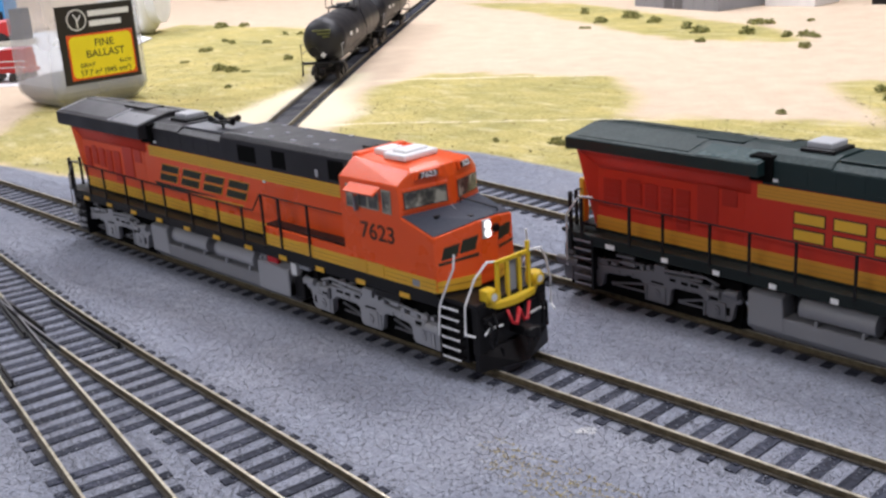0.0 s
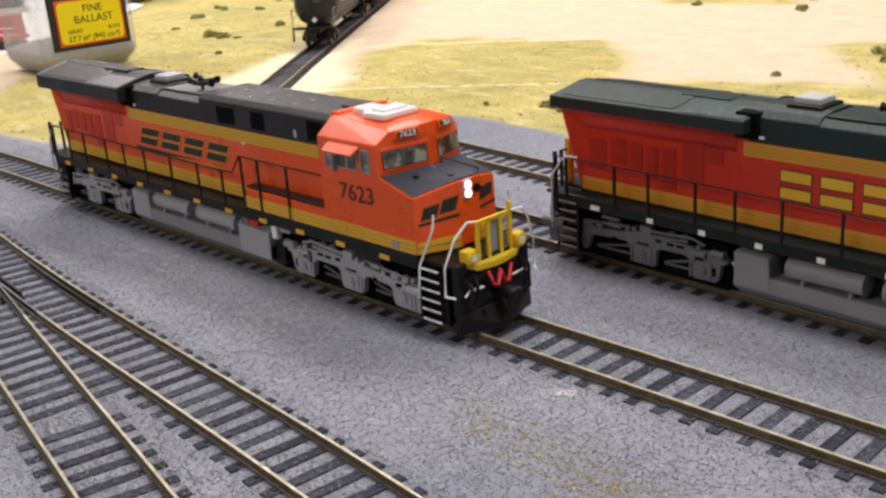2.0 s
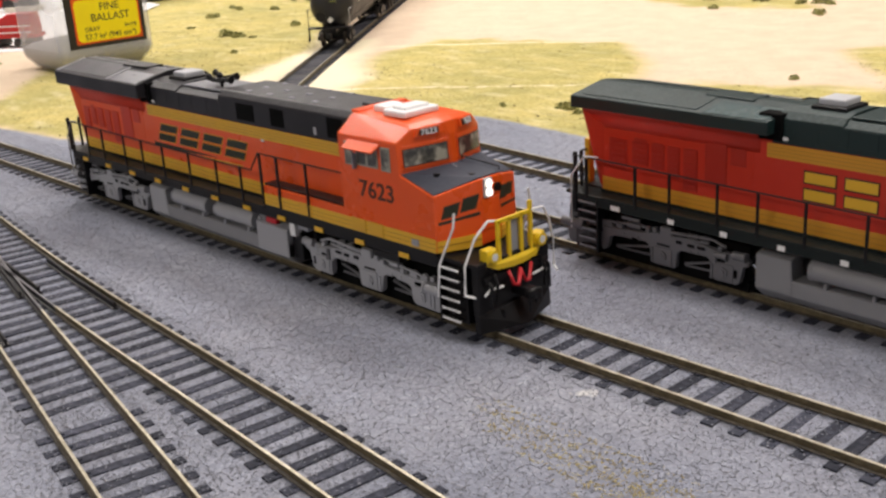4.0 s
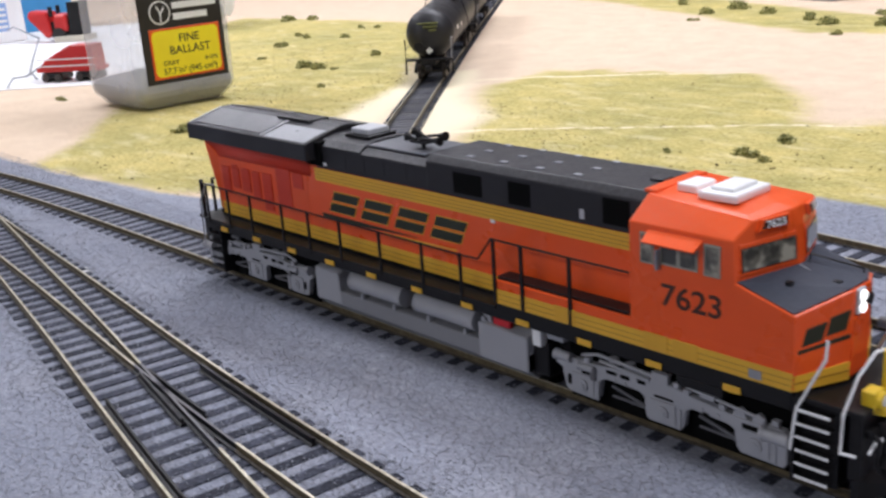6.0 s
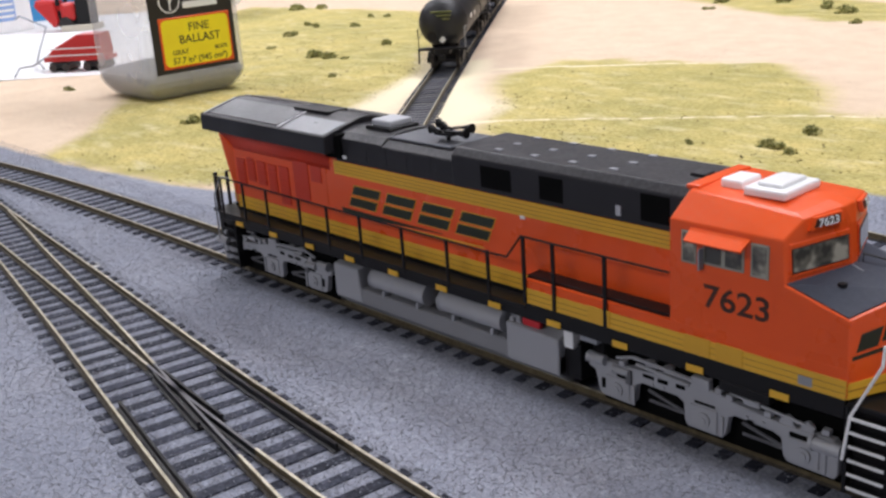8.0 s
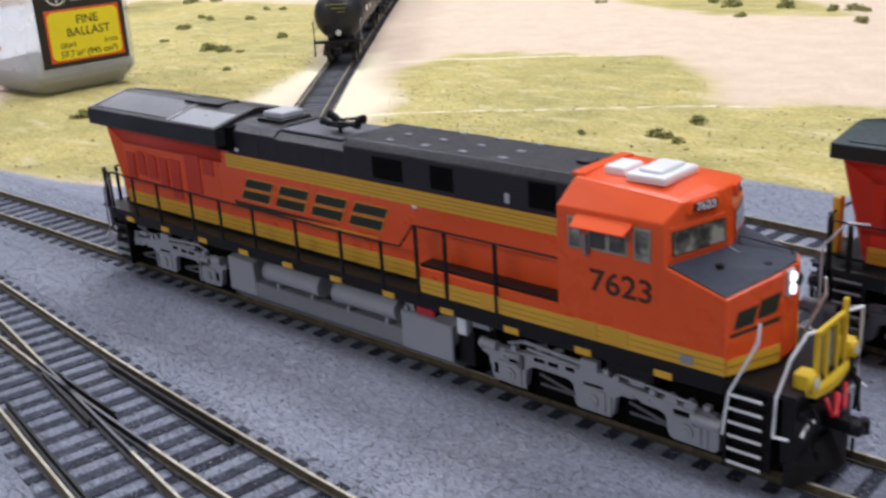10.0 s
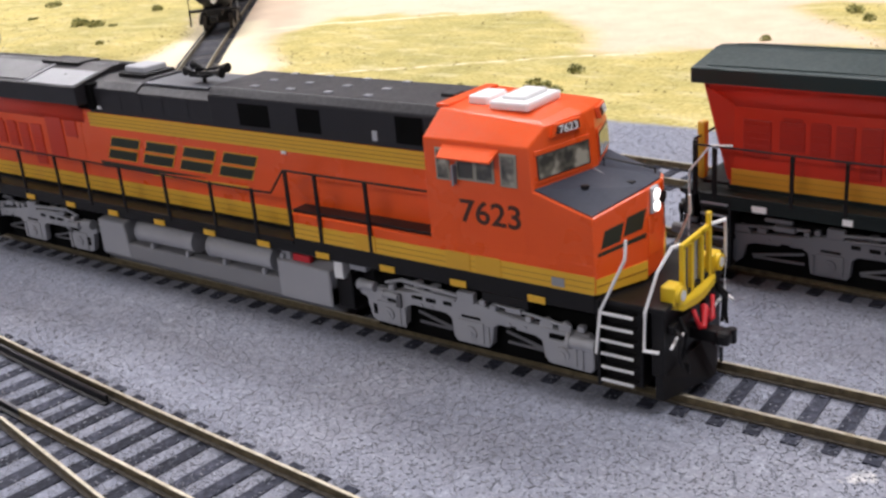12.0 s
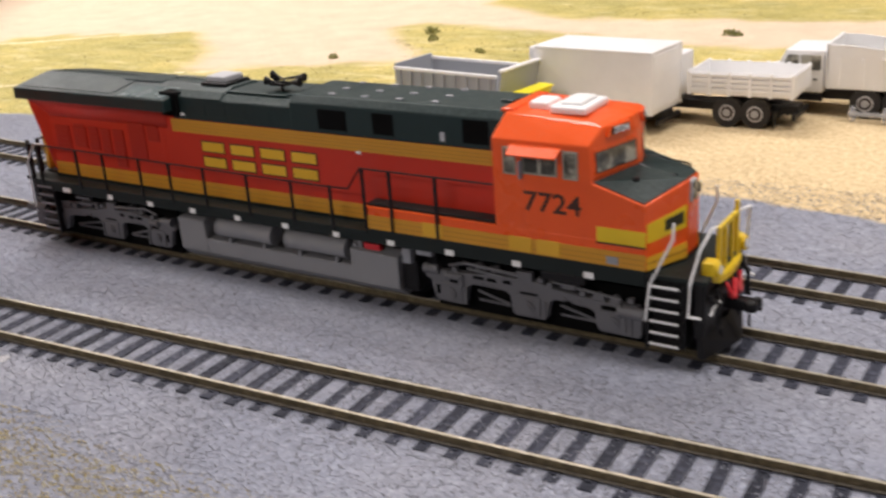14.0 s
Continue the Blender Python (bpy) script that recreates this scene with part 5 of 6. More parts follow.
    part("side_lettering", boxed(-44, -38, -17.45, -17.2, 30, 33), WHITE_LINE, t)
    return t


TANK_HEAD = math.degrees(math.atan2(2.6, -2.26))
for k in range(2):
    px, py = -362 - 0.655 * (106 + k * 248), 326 + 0.756 * (106 + k * 248)
    tank_car(mm(px, py, RAIL_Z, 0, 0, TANK_HEAD) @ Matrix.Diagonal((1.07, 1.07, 1.07, 1)), k == 0)


# ---- the plastic jar of ballast ----
def rounded_square(hx, hy, r, n=6):
    pts = []
    for cx, cy, a0 in ((hx - r, hy - r, 0), (-hx + r, hy - r, 90), (-hx + r, -hy + r, 180), (hx - r, -hy + r, 270)):
        for k in range(n + 1):
            a = radians(a0 + 90 * k / n)
            pts.append((cx + r * math.cos(a), cy + r * math.sin(a)))
    return pts


def lofted(bm, levels):
    rings = [[bm.verts.new((x, y, z)) for x, y in rounded_square(hx, hy, r)] for hx, hy, r, z in levels]
    n = len(rings[0])
    for ra, rb in zip(rings, rings[1:]):
        for j in range(n):
            bm.faces.new((ra[j], ra[(j + 1) % n], rb[(j + 1) % n], rb[j]))
    bm.faces.new(rings[0][::-1])
    bm.faces.new(rings[-1])
    bmesh.ops.recalc_face_normals(bm, faces=bm.faces)
    return bm


def ballast_jar():
    j = thing("ballast_jar", "cloudy clear plastic jar of grey ballast with black and yellow label", "jar", mm(-502, 182, 0.4))
    part("body", lofted(bmesh.new(), [(30, 30, 7, 0), (33, 33, 7.5, 1.2), (38.8, 38.8, 7.5, 9), (40, 40, 7, 13), (40, 40, 7, 140), (36, 36, 12, 152), (26, 26, 20, 160), (26, 26, 20, 172)]), JAR, j, "cloudy clear plastic body")
    inner = lofted(bmesh.new(), [(29, 29, 6.5, 1.0), (32, 32, 7, 2.2), (37.6, 37.6, 7, 9.4), (38.8, 38.8, 6.5, 13.4), (38.8, 38.8, 6.5, 17), (34, 35, 8, 20), (12, 20, 8, 25)])
    part("grey_ballast", inner, FILL, j, "fine grey ballast inside")
    lid = part("lid", rod(bmesh.new(), (0, 0, 168), (0, 0, 184), 29, 32), WHITE, j, "white cap")
    lx = 40.1
    lab = part("label", boxed(lx - 0.3, lx + 0.25, -32.5, 33, 18.5, 78.5, 0.1), LABEL_BLACK, j, "black label with a yellow panel")
    part("label_border", bev(boxed(lx, lx + 0.42, -26.5, 29.5, 21.5, 56.5), 0.2, 1), LABEL_RED, lab, "red panel border")
    pn = bmesh.new()
    prism(pn, [(1.5 + x, 39 + z) for x, z in rounded_square(26.4, 16.0, 4)], "x", lx + 0.2, lx + 0.62)
    part("label_panel", pn, LABEL_YELLOW, lab, "yellow panel")

    def line(text, y, z, size, wide=1.05, bold=0.05):
        words("label_print", text, size, LABEL_BLACK, lab, mm(lx + 0.68, y, z, 90, 0, 90), 0.1, wide, bold)

    line("FINE", 4, 48.5, 8.0)
    line("BALLAST", 4, 40.5, 8.0)
    line("GRAY", -12.5, 32.2, 4.6)
    line("B1375", 20, 32.2, 3.8)
    line("57.7 in\u00b3 (945 cm\u00b3)", 2.5, 26.4, 6.0, 1.0)
    ring = bmesh.new()
    rod(ring, (lx + 0.2, -16, 67.5), (lx + 0.5, -16, 67.5), 8.2, 28)
    em = part("label_emblem", ring, WHITE_LINE, lab, "round pale emblem")
    part("emblem_field", rod(bmesh.new(), (lx + 0.3, -16, 67.5), (lx + 0.62, -16, 67.5), 7.2, 28), LABEL_BLACK, em)
    part("emblem_mark", wire(bmesh.new(), [(lx + 0.7, -16, 61), (lx + 0.7, -16, 68), (lx + 0.7, -18.5, 72)], 0.55), WHITE_LINE, em)
    part("emblem_mark", wire(bmesh.new(), [(lx + 0.7, -16, 66), (lx + 0.7, -12.5, 71)], 0.55), WHITE_LINE, em)
    part("label_bar", boxed(lx, lx + 0.6, -6, 29, 69.2, 73.6, 0.1), WHITE_LINE, lab, "white bar of print")
    part("label_bar", boxed(lx, lx + 0.6, -6, 21, 61.6, 66.0, 0.1), WHITE_LINE, lab, "white bar of print")
    return j


FILL, _nt, _b = material("ballast_fill")
_n = noise_node(_nt, 900, 5, 0.7)
_nt.links.new(ramp(_nt, _n.outputs[0], [(0.3, (0.15, 0.15, 0.155)), (0.7, (0.42, 0.42, 0.43))]).outputs[0], _b.inputs["Base Color"])
_b.inputs["Roughness"].default_value = 0.95
ballast_jar()


# ---- odds and ends on the sheet of paper behind the jar ----
sheet = bmesh.new()
prism(sheet, [(-745, 95), (-625, 205), (-900, 470), (-1150, 520), (-1320, 250), (-1000, 100)], "z", 0.6, 1.3)
tagged(part("paper_sheet", sheet, PAPER), "white paper sheet lying on the sand", "paper")


def red_wagon():
    w = thing("model_wagon", "red model rail wagon with pale trim on a sheet of paper", "wagon", mm(-690, 196, 1.4, 0, 0, 38))
    part("body", bev(hull(bmesh.new(), [(-26, -11, 12), (26, -11, 12), (-26, 11, 12), (26, 11, 12), (-20, -11, 19), (26, -11, 19), (-20, 11, 19), (26, 11, 19), (4, -9, 31), (26, -9, 31), (4, 9, 31), (26, 9, 31)]), 0.5, 1), MODEL_RED, w)
    for z in (13.4, 19.2):
        part("trim", boxed(-26.4, 26.4, -11.5, -10.9, z, z + 1.0), WHITE_LINE, w, "pale trim line")
    part("sill", boxed(-30, 30, -9, 9, 8.5, 12, 0.4), MODEL_RED, w)
    for e in (-16, 16):
        tr = part("truck", boxed(e - 9, e + 9, -10, 10, 3, 8, 0.6), BLACK, w)
        for a in (-6, 6):
            part("wheelset", rod(bmesh.new(), (e + a, -10.6, 3.7), (e + a, 10.6, 3.7), 3.6, 16), STEEL, tr)


red_wagon()


def red_machine():
    w = thing("model_machine", "red and black model machine on a pale base", "model", mm(-1045, 345, 1.4, 0, 0, 40))
    part("base", boxed(-6, 34, -16, 16, 0, 7, 1), paint("pale_base", (0.6, 0.55, 0.45), 0.6), w)
    part("bonnet", bev(hull(bmesh.new(), [(-38, -13, 30), (-16, -13, 4), (-38, 13, 30), (-16, 13, 4), (-36, -11, 38), (-12, -13, 36), (-36, 11, 38), (-12, 13, 36), (-9, -13, 10), (-9, 13, 10)]), 2.5), MODEL_RED, w)
    part("bonnet", bev(boxed(-6, 12, -13, 13, 12, 33), 4, 3), MODEL_RED, w)
    part("engine", boxed(-12, 30, -9, 9, 7, 24, 1), BLACK, w)
    part("mast", boxed(14, 30, -12, 12, 8, 46, 1), BLACK, w)
    for y in (-10, 10):
        part("stack", rod(bmesh.new(), (-8, y, 30), (-8, y, 42), 2.5, 10), BLACK, w)
    part("wheel", rod(bmesh.new(), (0, -15, 9), (0, 15, 9), 8, 18), TIRE, w)


red_machine()
tagged(part("loose_wire", wire(bmesh.new(), [(-1000, 262, 26), (-985, 262, 30), (-900, 255, 22), (-800, 205, 12), (-742, 178, 8), (-715, 172, 4)], 0.9), GREY_PLASTIC), "bent grey wire lying by the wagon", "wire")
tagged(part("loose_wire", wire(bmesh.new(), [(-700, 140, 3), (-712, 150, 8), (-720, 165, 7), (-742, 190, 12), (-735, 198, 8)], 0.8), GREY_PLASTIC), "bent grey wire lying by the wagon", "wire")


def white_carton():
    c = thing("carton", "white carton with a pale blue printed panel", "carton", mm(-1160, 285, 1.3, 0, 0, 8))
    part("body", boxed(-40, 40, -56, 42, 0, 130, 2), WHITE, c)
    part("print_panel", boxed(40, 40.5, -8, 20, 14, 48), PALE_BLUE, c, "pale blue print")
    for k in range(4):
        part("print_bar", boxed(40.4, 40.7, -7, 18, 18 + k * 7, 21 + k * 7), WHITE, c)
    part("print_bar", boxed(40, 40.4, -46, 26, 70, 74), GREY_PLASTIC, c)
    part("print_bar", boxed(40, 40.4, -46, 10, 62, 65), GREY_PLASTIC, c)


white_carton()
tagged(part("blue_box", bev(boxed(-1290, -1225, 335, 440, 1.3, 150), 1.0), BLUE), "plain blue cardboard box behind the paper sheet", "box")


def white_roll():
    r = thing("white_jar", "white plastic jar lying on its side on the turf", "jar", mm(-1000, 470, 46, 0, 0, 220))
    b = bmesh.new()
    n = 32
    segs = [(-60, 30), (-58, 40), (-52, 45), (-16, 45), (-6, 42), (0, 34), (3, 20)]
    rings = [[b.verts.new((x, q * math.cos(2 * math.pi * j / n), q * math.sin(2 * math.pi * j / n))) for j in range(n)] for x, q in segs]
    for ra, rb in zip(rings, rings[1:]):
        for j in range(n):
            b.faces.new((ra[j], rb[j], rb[(j + 1) % n], ra[(j + 1) % n]))
    b.faces.new(rings[0])
    b.faces.new(rings[-1][::-1])
    bmesh.ops.recalc_face_normals(b, faces=b.faces)
    part("body", b, WHITE, r, "", True)
    part("cap", rod(bmesh.new(), (-72, 0, 0), (-59, 0, 0), 32, 28), WHITE, r)


white_roll()


# ---- far buildings and boxes ----
def grey_building():
    b = thing("model_building", "plain grey flat-roofed model building on the sand", "building", mm(-405, 945, 0, 0, 0, -13))
    part("wall", boxed(-72, 72, -40, 40, 0, 58, 0.6), GREY_PLASTIC, b)
    part("roof", boxed(-75, 75, -43, 43, 58, 61, 0.5), paint("roof_felt", (0.12, 0.12, 0.13), 0.8), b)
    for k in range(9):
        part("wall_rib", boxed(-70 + k * 17, -68.6 + k * 17, -40.7, -40, 2, 57), GREY_PLASTIC, b)
    part("door", boxed(-20, 14, -40.6, -39.8, 0, 34, 0.3), DIM_SILVER, b, "grey roller door")
    return b


grey_building()
tagged(part("white_block", bev(boxed(-318, -255, 950, 1010, 0, 45), 1), WHITE), "plain white model block beside the building", "building")
tagged(part("dark_block", bev(boxed(-205, -120, 985, 1040, 0, 40), 1), BLACK), "dark model block on the sand", "building")
for bx, by, w, d, h, mt, lb in ((-1420, 930, 60, 60, 55, CARD, "brown cardboard box at the back of the layout"), (-1270, 985, 120, 60, 60, CARD, "brown cardboard box at the back of the layout"), (-1085, 985, 95, 60, 60, PAPER, "white cardboard box at the back of the layout")):
    tagged(part("cardboard_box", boxed(bx - w / 2, bx + w / 2, by - d / 2, by + d / 2, 0, h, 1), mt), lb, "box", "boxes at the back")


# ---- road vehicles parked on the sand ----
def road_wheel(parent, x, y, z, r, s, width=4.0):
    b = bmesh.new()
    rod(b, (x, y, z), (x, y + s * width, z), r, 24)
    ty = part("wheel", bev(b, 0.5, 2), TIRE, parent, "black tyre")
    h = bmesh.new()
    rod(h, (x, y + s * (width - 0.6), z), (x, y + s * (width + 0.15), z), r * 0.52, 18)
    hub = part("hub", h, PALE_GREY, ty, "silver hub")
    part("rim_recess", rod(bmesh.new(), (x, y + s * width, z), (x, y + s * (width + 0.25), z), r * 0.42, 16), STEEL, hub, "dark dished rim centre")
    part("hub_cap", rod(bmesh.new(), (x, y + s * width, z), (x, y + s * (width + 0.7), z), r * 0.25, 12), SILVER, hub)


def truck_cab(t, x0, x1, hw, z0, z1, hood):
    """A conventional cab, front towards -x, with bonnet, glazing, grille and lamps."""
    c = part("cab", bev(hull(bmesh.new(), [(x, s * y, z) for s in (-1, 1) for x, y, z in ((x0, hw, z0), (x1, hw, z0), (x0 + 0.5, hw, z0 + 9), (x1, hw * 0.94, z1), (x0 + 4.5, hw * 0.92, z1))]), 0.5), WHITE, t, "white cab")
    part("bonnet", bev(hull(bmesh.new(), [(x, s * y, z) for s in (-1, 1) for x, y, z in ((x0 - hood, hw * 0.72, z0), (x0 + 1, hw * 0.9, z0), (x0 - hood, hw * 0.72, z0 + 6.5), (x0 + 1, hw * 0.86, z0 + 9))]), 0.6), WHITE, t)
    part("bumper", boxed(x0 - hood - 2, x0 - hood - 0.5, -hw, hw, z0 - 2.5, z0 + 0.5, 0.3), SILVER, t)
    part("grille", boxed(x0 - hood - 0.5, x0 - hood, -hw * 0.5, hw * 0.5, z0 + 0.8, z0 + 5.8), SILVER, t)
    for s in (-1, 1):
        mid = (x0 + x1) / 2
        for a, b in ((x0 + 3.2, mid - 0.2), (mid + 0.8, x1 - 1.2)):
            w = bmesh.new()
            hull(w, [(x, s * y, z) for y in (hw - 0.5, hw + 0.12) for x, z in ((a, z0 + 9.4), (b, z0 + 9.4), (b, z1 - 2), (a + (2.2 if a < mid - 3 else 0), z1 - 2))])
            part("side_window", w, GLASSY, c, "dark side window")
        part("door_handle", boxed(x1 - 4, x1 - 2.4, s * hw, s * (hw + 0.35), z0 + 5.2, z0 + 5.8), BLACK, c)
        part("step", boxed(x0 + 2, x1, s * (hw - 2), s * hw, z0 - 3.5, z0 - 0.8, 0.2), BLACK, t)
        part("headlamp", rod(bmesh.new(), (x0 - hood, s * hw * 0.6, z0 + 3), (x0 - hood - 0.6, s * hw * 0.6, z0 + 3), 1.2, 12), CLEAR, t)
    part("windscreen", plate(bmesh.new(), [(x0 + 0.8, hw * 0.8, z0 + 9.6), (x0 + 0.8, -hw * 0.8, z0 + 9.6), (x0 + 4.1, -hw * 0.76, z1 - 1.4), (x0 + 4.1, hw * 0.76, z1 - 1.4)], 0.4), GLASSY, c, "dark windscreen")
    return c


def chassis(t, x0, x1, axles, r):
    part("chassis", boxed(x0, x1, -5, 5, 5.5, 9.5, 0.4), BLACK, t, "black chassis")
    part("axle_gear", boxed(axles[-1] - 9, axles[-1] + 9, -7, 7, 4, 7.5, 0.4), BLACK, t)
    for ax in axles:
        for s in (-1, 1):
            road_wheel(t, ax, s * 8.6, r, r, s)
    part("tail_bar", boxed(x1 - 1, x1 + 0.6, -11, 11, 4.5, 7.0, 0.3), BLACK, t)
    part("mud_flap", boxed(axles[-1] + 8, axles[-1] + 8.6, -13, -8.6, 1.5, 9), BLACK, t)
    part("mud_flap", boxed(axles[-1] + 8, axles[-1] + 8.6, 8.6, 13, 1.5, 9), BLACK, t)


def box_truck():
    t = thing("box_truck", "white model box truck parked on the sand", "truck", mm(251, 263, 0, 0, 0, -8), "model road trucks")
    chassis(t, -62, 30, (-50, 12), 5.4)
    truck_cab(t, -50, -34, 11, 8.5, 23, 9)
    b = part("cargo_box", boxed(-29, 29, -14.3, 14.3, 9.6, 36.4, 0.3), WHITE, t, "plain white cargo box")
    part("roof_edge", boxed(-29.3, 29.3, -14.6, 14.6, 35.8, 37.0, 0.3), WHITE, b)
    part("nose_cone", bev(boxed(-34, -29, -12, 12, 28, 36), 1.2), WHITE, b)
    part("rear_door", boxed(29, 29.4, -12.8, 12.8, 11.5, 35.2, 0.1), WHITE, b)
    for k in range(6):
        part("door_slat", boxed(29.3, 29.55, -12.6, 12.6, 11.8 + k * 3.9, 15.4 + k * 3.9, 0.08), WHITE, b)
    for s in (-1, 1):
        part("corner_post", boxed(28.4, 29.6, *sorted((s * 13.5, s * 14.6)), 9.6, 36.8, 0.2), WHITE, b)
        part("bottom_rail", boxed(-29, 29.3, *sorted((s * 14.1, s * 14.6)), 9.6, 11.0, 0.15), WHITE, b)


def stake_truck():
    t = thing("stake_truck", "white model stake-bed truck with black wheels on the sand", "truck", mm(303.4, 283, 0, 0, 0, -3), "model road trucks")
    chassis(t, -52, 29, (-44, 0.5, 12.8), 6.7)
    truck_cab(t, -40, -23, 11, 10.5, 29.5, 11)
    bed = part("bed", boxed(-17, 29.2, -13, 13, 14.4, 15.6, 0.2), WHITE, t, "white open bed")
    for s in (-1, 1):
        y = s * 12.6
        part("bed_wall", boxed(-17, 29.2, y - 0.3, y + 0.3, 15.6, 24.2), WHITE, bed)
        for k in range(4):
            part("side_board", boxed(-17, 29.2, *sorted((y, y + s * 1.3)), 15.9 + k * 2.12, 17.4 + k * 2.12, 0.15), WHITE, bed)
        for k in range(6):
            part("stake", boxed(-17 + k * 8.95, -15.6 + k * 8.95, *sorted((y, y + s * 1.8)), 14.2, 24.6, 0.15), WHITE, bed)
    for xx in (-17, 28.8):
        part("end_board", boxed(xx - 0.4, xx + 0.4, -12.6, 12.6, 15.6, 24.4, 0.15), WHITE, bed)
        for k in range(4):
            part("side_board", boxed(xx - 0.7, xx + 0.7, -12.4, 12.4, 16.0 + k * 2.12, 17.4 + k * 2.12, 0.1), WHITE, bed)


def dump_truck():
    t = thing("dump_truck", "white model dump truck with a black chassis on the sand", "truck", mm(356, 312, 0, 0, 0, -3) @ Matrix.Diagonal((1.08, 1.08, 1.08, 1)), "model road trucks")
    chassis(t, -58, 40, (-47, 0.5, 13.0), 6.2)
    truck_cab(t, -36.5, -16.5, 12, 9.5, 26.8, 13)
    b = bmesh.new()
    for s in (-1, 1):
        hull(b, [(x, s * y, z) for y in (12.2, 13.2) for x, z in ((-15, 12.5), (38, 12.5), (-15, 29.6), (-7, 29.6), (4, 25.4), (40, 24.6))])
    box(b, -15, 38, -13, 13, 11.8, 13.0)
    box(b, -15.6, -14, -13.2, 13.2, 12, 30.2, 0.3)
    bed = part("dump_bed", b, WHITE, t, "white open dump bed")
    for k in range(6):
        for s in (-1, 1):
            part("bed_rib", boxed(-11 + k * 9.5, -9.8 + k * 9.5, *sorted((s * 13.1, s * 13.7)), 13, 24.2, 0.15), WHITE, bed)
    for s in (-1, 1):
        part("bed_rail", boxed(6, 39.8, *sorted((s * 12.4, s * 14)), 23.6, 24.9, 0.2), WHITE, bed)
        part("fender", bev(boxed(-2, 20, *sorted((s * 8.6, s * 13)), 12.2, 13.0), 0.2), BLACK, t)


HOPPER_YELLOW = paint("hopper_yellow", (0.92, 0.80, 0.02), 0.35, 0.02)
TIPPER_GREY = paint("tipper_grey", (0.40, 0.42, 0.46), 0.45, 0.05)


def grey_dump_body():
    t = thing("grey_tipper", "grey model tipper with ribbed open body and yellow hopper", "truck", mm(189, 244.2, 0, 0, 0, -10) @ Matrix.Diagonal((1.09, 1.08, 1, 1)), "model road trucks")
    chassis(t, -40, 36, (-32, 14, 26), 5.0)
    b = bmesh.new()
    for s in (-1, 1):
        box(b, -29, 25, *sorted((s * 11.8, s * 12.6)), 12, 28.2, 0.2)
    box(b, -29, 25, -12, 12, 11.4, 12.6)
    box(b, -29.6, -28.6, -12.4, 12.4, 12, 30.0, 0.2)
    body = part("body", b, TIPPER_GREY, t, "grey ribbed open body")
    for s in (-1, 1):
        for k in range(9):
            part("rib", boxed(-27 + k * 6, -25.6 + k * 6, *sorted((s * 12.5, s * 13.3)), 12.4, 27.4, 0.15), TIPPER_GREY, body)
        part("top_rail", boxed(-29.5, 25.4, *sorted((s * 11.6, s * 13.4)), 27.2, 28.6, 0.25), WHITE, body, "pale top rail")
    tg = hull(bmesh.new(), [(x, y, z) for y in (-13.6, 14.6) for x, z in ((25.6, 19.0), (26.8, 19.0), (27.6, 31.0), (29.2, 31.0))])
    part("tailgate", bev(tg, 0.4), TIPPER_GREY, t, "raised grey tailgate")
    part("tailgate_rail", boxed(27.4, 29.8, -13.8, 14.8, 30.4, 31.6, 0.3), WHITE, t, "pale top rail")
    hp = hull(bmesh.new(), [(x, y, z) for y in (-15, 6) for x, z in ((27.5, 15.4), (27.5, 19.0), (39, 18.6), (41, 22.4), (34, 22.6))])
    part("yellow_hopper", bev(hp, 0.6), HOPPER_YELLOW, t, "bright yellow hopper")
    for k in range(4):
        part("hopper_rib", boxed(28.5 + k * 2.6, 29.2 + k * 2.6, -15.5, -14.9, 16.4 + k * 0.5, 20.0 + k * 0.5, 0.1), HOPPER_YELLOW, t)


box_truck()
stake_truck()
dump_truck()
grey_dump_body()


def clear_axle():
    a = thing("clear_part", "clear plastic axle part lying on the sand", "model part", mm(359, 292, 3.5, 0, 0, -6))
    part("shaft", rod(bmesh.new(), (-9, 0, 0), (18, 0, 0), 1.1, 10), JAR, a)
    for x in (-7, 6.5):
        part("disc", rod(bmesh.new(), (x - 0.7, 0, 0), (x + 0.7, 0, 0), 3.5, 20), JAR, a)


clear_axle()


# ---- dry shrubs ----
def leaf_material():
    m, nt, b = material("shrub_foam")
    n = noise_node(nt, 400, 4)
    isl = nt.nodes.new("ShaderNodeNewGeometry")
    c = ramp(nt, isl.outputs["Random Per Island"], [(0.0, (0.12, 0.125, 0.04)), (0.5, (0.32, 0.32, 0.11)), (1.0, (0.55, 0.51, 0.23))])
    nt.links.new(c.outputs[0], b.inputs["Base Color"])
    b.inputs["Roughness"].default_value = 0.95
    bumped(nt, b, n.outputs[0], 0.4, 0.0004)
    return m


LEAF = leaf_material()


def shrub_mesh(seed):
    rnd = random.Random(seed)
    bm = bmesh.new()
    lobes = [(rnd.uniform(-0.6, 0.6), rnd.uniform(-0.4, 0.4), rnd.uniform(0.35, 0.6)) for _ in range(4)]
    for lx, ly, lr in lobes:
        for _ in range(60):
            a, e = rnd.uniform(0, 2 * math.pi), rnd.uniform(0.0, 1.4)
            q = lr * rnd.uniform(0.55, 1.05)
            c = Vector((lx + q * math.cos(a) * math.cos(e), ly + q * math.sin(a) * math.cos(e), max(0.04, q * math.sin(e) * 0.95)))
            s = rnd.uniform(0.08, 0.17)
            vs = [bm.verts.new(c + Vector((rnd.uniform(-s, s), rnd.uniform(-s, s), rnd.uniform(-s, s)))) for _ in range(4)]
            for f in ((0, 1, 2), (0, 2, 3), (0, 3, 1), (1, 3, 2)):
                bm.faces.new([vs[i] for i in f])
    me = bpy.data.meshes.new("shrub")
    bm.to_mesh(me)
    bm.free()
    me.materials.append(LEAF)
    return me


